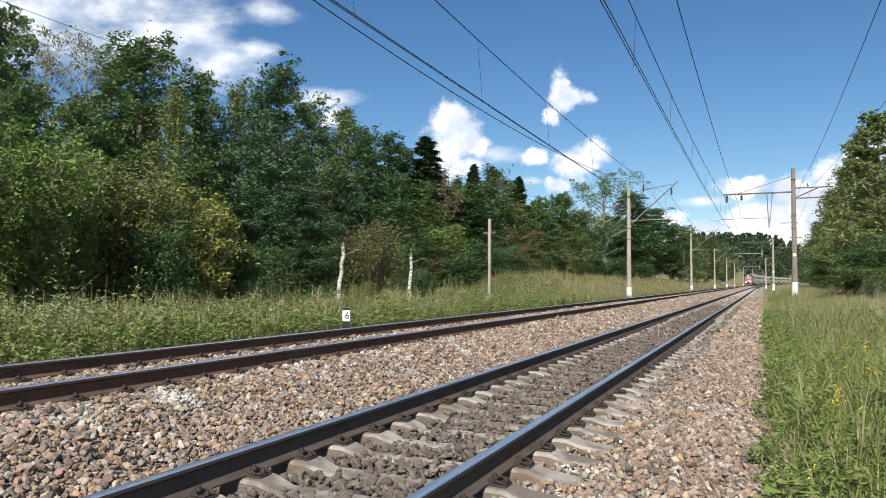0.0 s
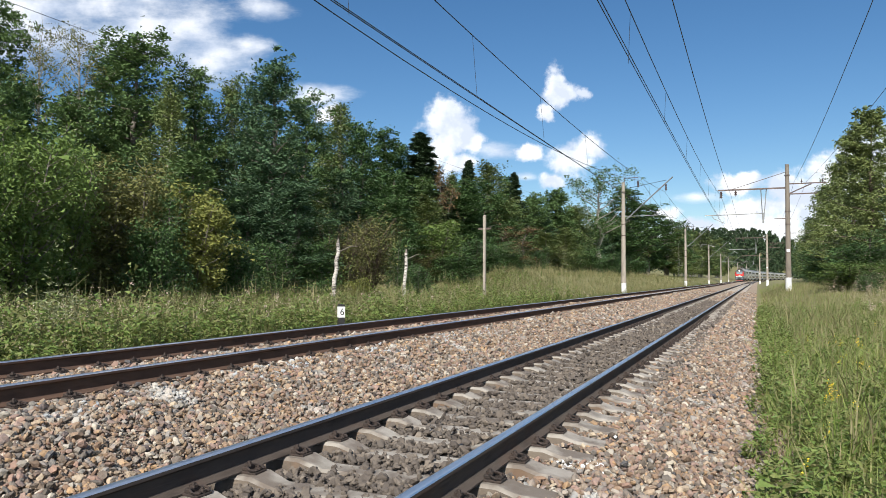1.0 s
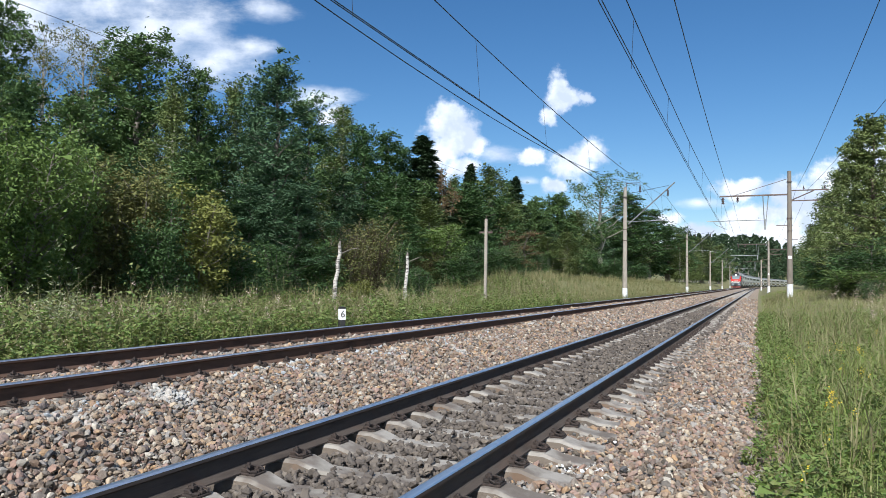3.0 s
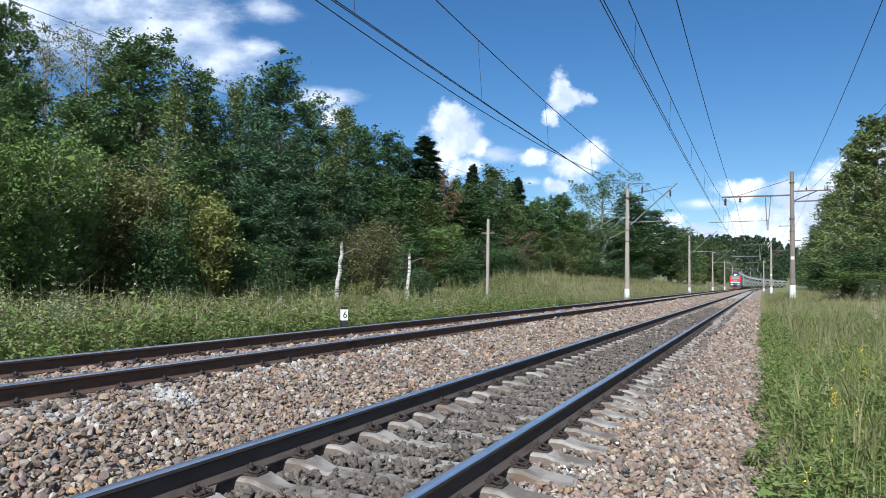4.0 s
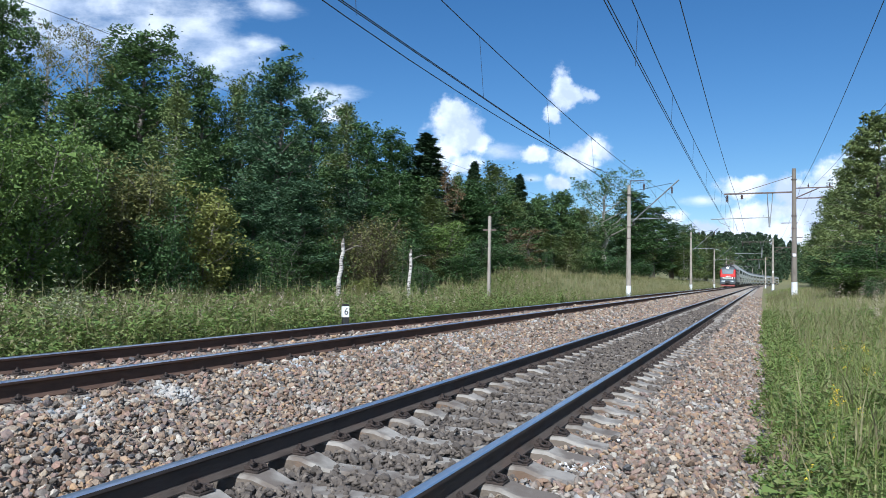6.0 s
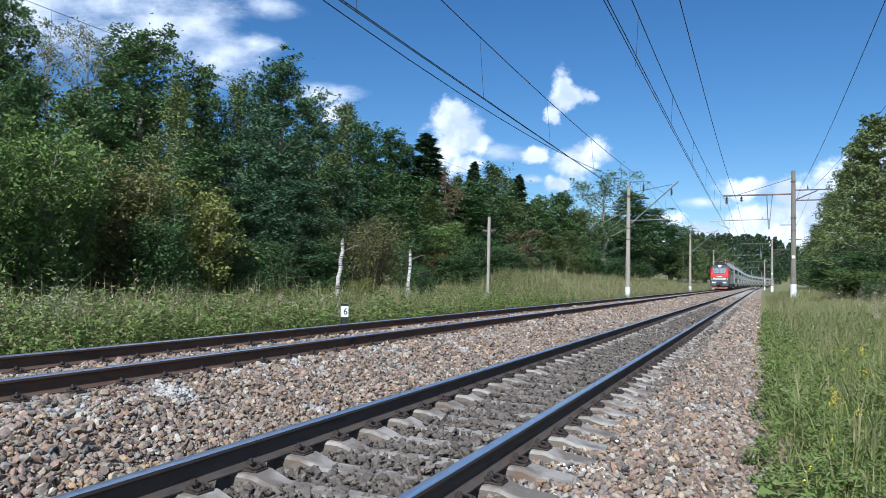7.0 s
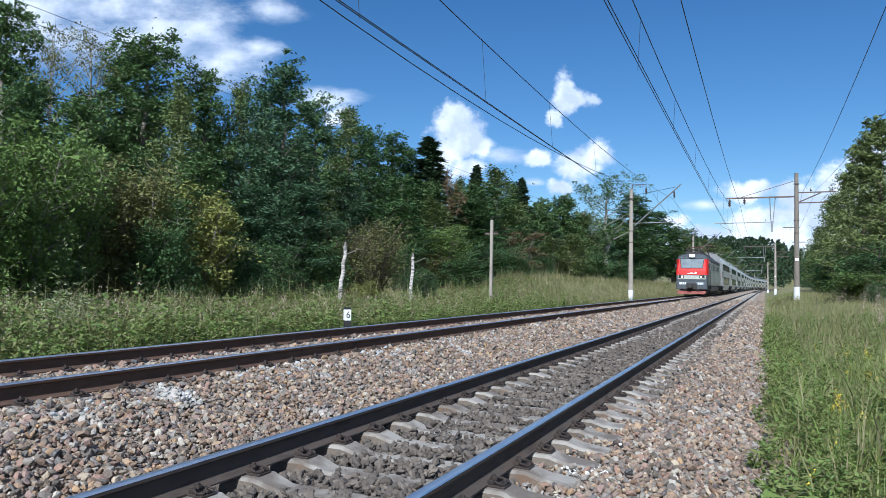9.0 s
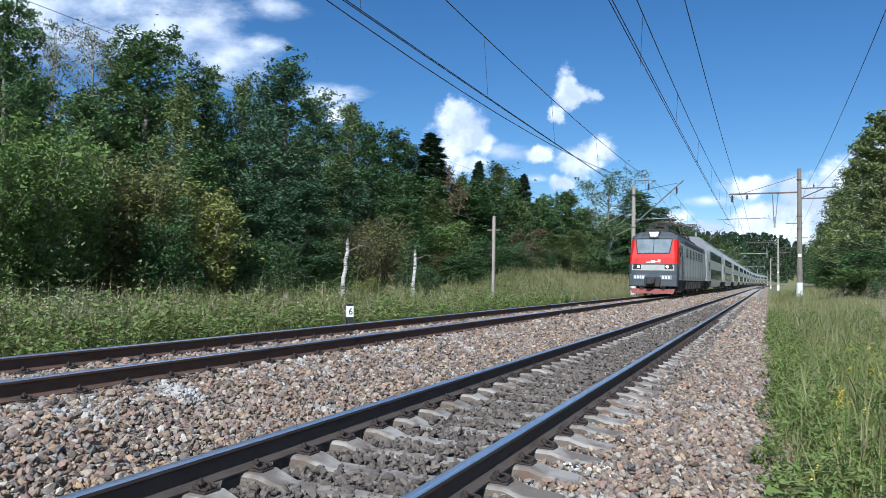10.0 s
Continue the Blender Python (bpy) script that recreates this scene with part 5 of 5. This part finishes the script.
SHRUBS = [
    (-13.8, 8.7, 4.0, 0.8, 'willow'), (-14.5, 10.3, 4.6, 1.1, 'willow'), (-15.5, 12.3, 4.6, 0.8, 'willow'), (-16, 14.1, 4.5, 1.2, 'olive'),
    (-15, 14.4, 4.3, 1.0, 'olive'), (-14, 14.4, 3.5, 0.9, 'bush'), (-14.5, 16.3, 4.0, 1.1, 'yellowing'), (-14.5, 18.0, 2.9, 1.0, 'bush'),
    (-18, 23.3, 4.7, 1.3, 'poplar'), (-16, 24.1, 4.9, 1.5, 'poplar'), (-15, 24.6, 3.5, 1.0, 'bush'), (-14.5, 25.5, 3.2, 1.1, 'twiggy'),
    (-15, 28.9, 3.6, 1.3, 'twiggy'), (-12.3, 23.4, 1.2, 0.5, 'yellowing'), (-12.6, 29.3, 1.8, 0.8, 'bush'), (-17, 35.3, 5.0, 1.5, 'alder'),
    (-18, 41.7, 5.3, 1.7, 'birch'), (-14.3, 38.0, 2.3, 1.4, 'bush'), (-16, 39.2, 3.6, 1.4, 'willow'), (-15, 43.6, 2.4, 1.6, 'bush'),
    (-19, 51.2, 6.0, 2.1, 'alder'), (-15.5, 50.4, 2.1, 1.8, 'bush'), (-17, 57.6, 4.3, 2.0, 'brown'), (-16.5, 65.8, 4.1, 1.9, 'birch'),
    (-16.5, 73.6, 5.0, 1.8, 'birch'), (-16, 80.9, 4.2, 2.0, 'bush'), (-15, 89.4, 2.9, 2.2, 'bush'), (-15, 106.8, 3.1, 2.5, 'bush'),
]
RIGHT = [
    (11.5, 67.9, 14.9, 3.6, 'pine'), (12, 84.8, 15.8, 3.3, 'pine'), (12.5, 107.8, 16.1, 2.7, 'birch'), (13, 133.7, 16.1, 3.3, 'birch'),
    (13, 157.1, 12.7, 3.4, 'birch'), (13, 184.0, 10.2, 3.3, 'alder'), (10, 80.8, 4.9, 3.2, 'bush'), (9, 51.9, 3.8, 2.2, 'bush'),
    (8, 48.7, 1.7, 1.9, 'willow'), (10, 106.8, 3.2, 2.3, 'bush'),
]


def wood():
    rng = np.random.default_rng(5)
    for x, y, h, r, kind in TALL + TALL_FAR + SHRUBS + RIGHT:
        plant(kind, x, y, h, r * (2.0 if kind == "spruce" else 1.3), rng)
    # the body of the wood behind its edge
    for i in range(30):
        y = 4 + i * 3.3 + rng.uniform(-1.2, 1.2)
        x = -rng.uniform(19, 23) - (4 if i % 3 == 0 else 0)
        plant("deep", x, y, rng.uniform(5.5, 7.6), 1.9, rng)
    for i in range(20):
        y = 52 + i * 6.5 + rng.uniform(-2, 2)
        plant(("deep", "deep", "birch", "deep", "spruce")[i % 5], -rng.uniform(18.5, 25), y, rng.uniform(6.8, 8.4) + 2.5 * float(smooth01(85, 130, y)), 2.6 if i % 5 != 4 else 1.7, rng)
    for i in range(18):
        plant("deep", -rng.uniform(29, 35), 14 + i * 2.2, rng.uniform(8.2, 9.6), 2.2, rng)
    for i in range(24):
        y = 6 + i * 3.4 + rng.uniform(-1, 1)
        plant(("scrub", "scrub", "bush", "scrub", "twiggy")[i % 5], -rng.uniform(15.5, 17.5), y, rng.uniform(1.8, 3.0), 1.3, rng)
    for i in range(8):
        y = 36 + i * 7.5 + rng.uniform(-2, 2)
        plant(("willow", "scrub", "bush")[i % 3], rng.uniform(7.6, 9.4), y, rng.uniform(1.0, 1.9), .8, rng)
    for i in range(10):
        y = 62 + i * 15 + rng.uniform(-4, 4)
        plant(("pine", "birch", "deep")[i % 3], rng.uniform(14, 19) + float(shift(y)), y, rng.uniform(11, 14), 3.0, rng)
    for i in range(14):
        y = 170 + i * 16 + rng.uniform(-4, 4)
        plant(("birch", "deep", "birch")[i % 3], -rng.uniform(14, 21) + float(shift(y)), y, rng.uniform(11, 14.5), 3.0, rng)


wood()
for model in [o for opts in KINDS.values() for o in opts if o.name not in USED]:
    for o in (*model.children_recursive, model):
        bpy.data.objects.remove(o)


def far_woods():
    """The wooded hill where the line bends away."""
    rng = np.random.default_rng(9)
    V, F, k = [], [], 0
    spots = []
    for row in range(7):
        for i in range(56):
            spots.append((-130 + i * 6.2 + rng.uniform(-3, 3), 722 + row * 15 + rng.uniform(-12, 12)))
    for i in range(26):
        spots.append((rng.uniform(15, 24), 190 + i * 15))
        spots.append((-rng.uniform(28, 45), 90 + i * 15))
    for i in range(70):
        spots.append((-rng.uniform(16, 70), rng.uniform(330, 715)))
        spots.append((rng.uniform(16, 60), rng.uniform(400, 715)))
    for x, y in spots:
        x = x + float(shift(y))
        if abs(x - float(shift(y))) < 15 and y < 718:
            continue
        near = y < 480
        h = rng.uniform(8.5, 12) if near else rng.uniform(12, 17)
        n = 420 if near else 240
        zz = rng.uniform(.03, 1, n) ** .8
        rr = (h * .27) * np.sqrt(rng.uniform(.2, 1, n)) * np.clip(1.25 - zz, .1, .9)
        a = rng.uniform(0, 6.28, n)
        P = np.stack([x + rr * np.cos(a), y + rr * np.sin(a), float(land(x, y)) + zz * h], -1) + rng.normal(0, .35, (n, 3))
        v, f = leaves(P, .8 if near else 1.9, rng, up=.3, slim=.6)
        V.append(v), F.append(f + k)
        k += len(v)
    tagged(sheet("far_woods", np.concatenate(V), np.concatenate(F), LEAF["needle"]), "dense dark woods on the hill where the line bends", "woods", kind="stuff")


far_woods()


def stump(x, y, h, lean, label):
    """A broken dead birch trunk."""
    rng = np.random.default_rng(int(y * 10))
    t = thing("broken_birch", label, "dead tree", pose(x, y, float(land(x, y)) - .1))
    ks = np.linspace(0, 1, 9)
    pts = np.stack([lean * ks + rng.normal(0, .025, 9), rng.normal(0, .02, 9), ks * h], -1)
    v, f = tube(pts, .095 - .03 * ks, 10)
    sheet("trunk", v, f, BARK["birch"], t, smooth=True)
    v, f = joined([tube([pts[-1], pts[-1] + np.array([.02, 0, .18])], [.07, .02], 6), tube([pts[7], pts[7] + np.array([.5, .1, .22]), pts[7] + np.array([.75, .1, .2])], [.025, .018, .01], 5)])
    sheet("snag", v, f, BARK["grey"], t)
    return t


stump(-11.9, 20.7, 2.55, .3, "leaning broken birch trunk with peeling white bark")
stump(-12.0, 26.8, 2.4, .06, "upright broken birch trunk with white bark")


# ---- grass and weeds ----
def blades(name, label, mat, spots, hmean, width, seed, bend=.35):
    """Grass blades at the spots (x, y, density weight)."""
    rng = np.random.default_rng(seed)
    n = len(spots)
    z = land(spots[:, 0], spots[:, 1]) - .03
    h = hmean * np.exp(rng.normal(0, .35, n)) * spots[:, 2]
    a = rng.uniform(0, 6.28, n)
    d = np.stack([np.cos(a), np.sin(a), np.zeros(n)], -1)
    b = np.stack([-np.sin(a), np.cos(a), np.zeros(n)], -1)
    o = np.stack([spots[:, 0], spots[:, 1], z], -1)
    w = (width * rng.uniform(.6, 1.4, n) * np.clip(h / hmean, .5, 1.5))[:, None]
    bd = (h * bend * np.abs(rng.normal(.5, .5, n)))[:, None]
    up = np.array([0, 0, 1.0])
    V = np.stack([o - b * w, o + b * w, o + up * (h * .55)[:, None] + d * bd * .35 + b * w * .8, o + up * (h * .55)[:, None] + d * bd * .35 - b * w * .8,
                  o + up * h[:, None] + d * bd], 1).reshape(-1, 3)
    i = 5 * np.arange(n)[:, None]
    return tagged(sheet(name, V, [i + np.array([[0, 1, 2, 3]]), i + np.array([[3, 2, 4]])], mat), label, "grass", kind="stuff")


def scatter(rng, x0, x1, y0, y1, n, near=0.0, tufts=14):
    y = y0 + (y1 - y0) * rng.uniform(0, 1, n) ** (1 + near)
    x = rng.uniform(x0, x1, n)
    tuft = rng.integers(0, max(1, n // tufts), n)  # most stand in tufts
    loose = rng.uniform(0, 1, n) < .35
    x = np.where(loose, x, np.clip(x[tuft] + rng.normal(0, .05, n), x0, x1)) + 0
    y = np.where(loose, y, y[tuft] + rng.normal(0, .05, n))
    x = x + shift(y)
    patch = .8 + .3 * np.sin(x * 1.9 + 1.3 * np.sin(y * .8)) * np.sin(y * 1.3 + .7 * x) + .2 * np.sin(x * 5.1 + y * 2.3) * np.sin(y * 4.7 - x)
    return np.stack([x, y, patch], -1)


def edge(s, lo, hi, rng, right=True):
    """Thins the grass where it meets the ballast."""
    d = (s[:, 0] - shift(s[:, 1]) - lo) / (hi - lo)
    d = d if right else 1 - d
    wav = .5 * np.sin(s[:, 1] * 2.1) * np.sin(s[:, 1] * .77)
    keep = rng.uniform(0, 1, len(s)) < np.clip(d + wav * .6, 0, 1)
    s = s[keep]
    s[:, 2] *= np.clip(.45 + d[keep], .45, 1)
    return s


def weeds(name, label, mat, spots, h, leaf, per, seed, slim=.42):
    """Leafy herbs: a bundle of leaves round each upright stem."""
    rng = np.random.default_rng(seed)
    n = len(spots)
    hh = h * spots[:, 2] * np.exp(rng.normal(0, .3, n))
    k = rng.uniform(.08, 1, (n, per))
    a = rng.uniform(0, 6.28, (n, per))
    r = (.10 + .14 * (1 - k)) * hh[:, None] * rng.uniform(.3, 1.2, (n, per))
    z = land(spots[:, 0], spots[:, 1])
    P = np.stack([spots[:, :1] + r * np.cos(a), spots[:, 1:2] + r * np.sin(a), z[:, None] + k * hh[:, None]], -1).reshape(-1, 3)
    out = np.stack([np.cos(a), np.sin(a), np.full_like(a, .5)], -1).reshape(-1, 3)
    v, f = leaves(P, leaf, rng, up=.5, slim=slim, along=out)
    return tagged(sheet(name, v, f, mat), label, "weeds", kind="stuff")


def flower_heads(name, label, mat, spots, h, size, per, seed, tall=.3):
    rng = np.random.default_rng(seed)
    n = len(spots)
    z = land(spots[:, 0], spots[:, 1]) + h * spots[:, 2] * np.exp(rng.normal(0, .18, n))
    P = np.stack([spots[:, 0], spots[:, 1], z], -1)[:, None] + rng.normal(0, 1, (n, per, 3)) * np.array([size, size, size * (1 + tall * 6)])
    v, f = leaves(P.reshape(-1, 3), size * 1.1, rng, up=.3, slim=.8)
    return tagged(sheet(name, v, f, mat), label, "flowers", kind="stuff")


def verges():
    rng = np.random.default_rng(31)
    right = np.concatenate([edge(scatter(rng, 2.45, 3.3, 2.2, 30, 14000, .9), 2.45, 2.95, rng), scatter(rng, 2.95, 7.5, 3.0, 16, 36000, .5), scatter(rng, 2.7, 11, 16, 110, 30000, .8)])
    blades("verge_grass", "tall green grass beside the ballast", M["grass"], right, .22, .0052, 41, 1.0)
    blades("seeding_grass", "dry seeding grass stalks among the green", M["dry_grass"], np.concatenate([scatter(rng, 2.8, 8, 3.5, 20, 5200, .4, 6), scatter(rng, 2.8, 11, 20, 75, 20000, .5, 7)]), .42, .005, 42, .9)
    weeds("verge_weeds", "leafy green weeds at the ballast's edge", M["weed"], np.concatenate([edge(scatter(rng, 2.4, 3.3, 2.4, 40, 2400, .8, 3), 2.4, 2.8, rng), scatter(rng, 2.9, 8, 3, 34, 4300, .7, 4)]), .33, .055, 22, 43)
    s = scatter(rng, 2.8, 6.0, 3.4, 20, 75, .5, 4)
    flower_heads("yellow_flowers", "small yellow wildflowers in the grass", M["yellow"], s, .44, .015, 14, 44)
    # the side of the second track
    left = np.concatenate([edge(scatter(rng, -7.6, -6.1, 3, 60, 16000, .7), -7.4, -6.1, rng, False), scatter(rng, -14, -7, 4, 45, 36000, .55), scatter(rng, -14.5, -6.8, 45, 210, 26000, .6)])
    blades("far_verge_grass", "tangled tall grass beside the second track", M["far_grass"], left, .34, .0075, 45, .8)
    blades("far_seeding_grass", "dry brownish seeding grass along the wood", M["dry_grass"], np.concatenate([scatter(rng, -14, -7.4, 4, 45, 34000, .5), scatter(rng, -15, -7.4, 45, 130, 22000, .3)]), .58, .006, 46, .8)
    weeds("far_verge_weeds", "leafy roadside weeds along the second track", M["weed"], np.concatenate([scatter(rng, -8.4, -6.5, 3, 34, 2600, .5, 3), scatter(rng, -13.5, -7.5, 4, 44, 4200, .5, 3)]), .62, .085, 22, 47)
    blades("long_grass", "long arching pale green grass in tufts", M["grass"], np.concatenate([scatter(rng, 3.0, 6.5, 3, 14, 1700, .4, 40), scatter(rng, 2.65, 3.0, 3, 16, 200, .4, 16)]), .42, .0055, 51, 1.4)
    spot = np.array([[-9.5, 7.7, 1.0]]) + rng.normal(0, 1, (26, 3)) * np.array([.22, .22, .15])
    weeds("mugwort", "pale grey-green mugwort clump standing above the weeds", M["pale_weed"], spot, .85, .085, 60, 52, .3)
    flower_heads("pale_flowers", "pale seeding thistle heads in the weeds", M["pale_flower"], scatter(rng, -13, -7.2, 5, 44, 1300, .4, 3), .66, .024, 7, 48, .1)
    weeds("fireweed", "grey seeding fireweed stalks", M["pale_flower"], scatter(rng, 6.2, 9.5, 26, 50, 150, .4, 4), 1.15, .06, 26, 49, .3)


verges()


motions()
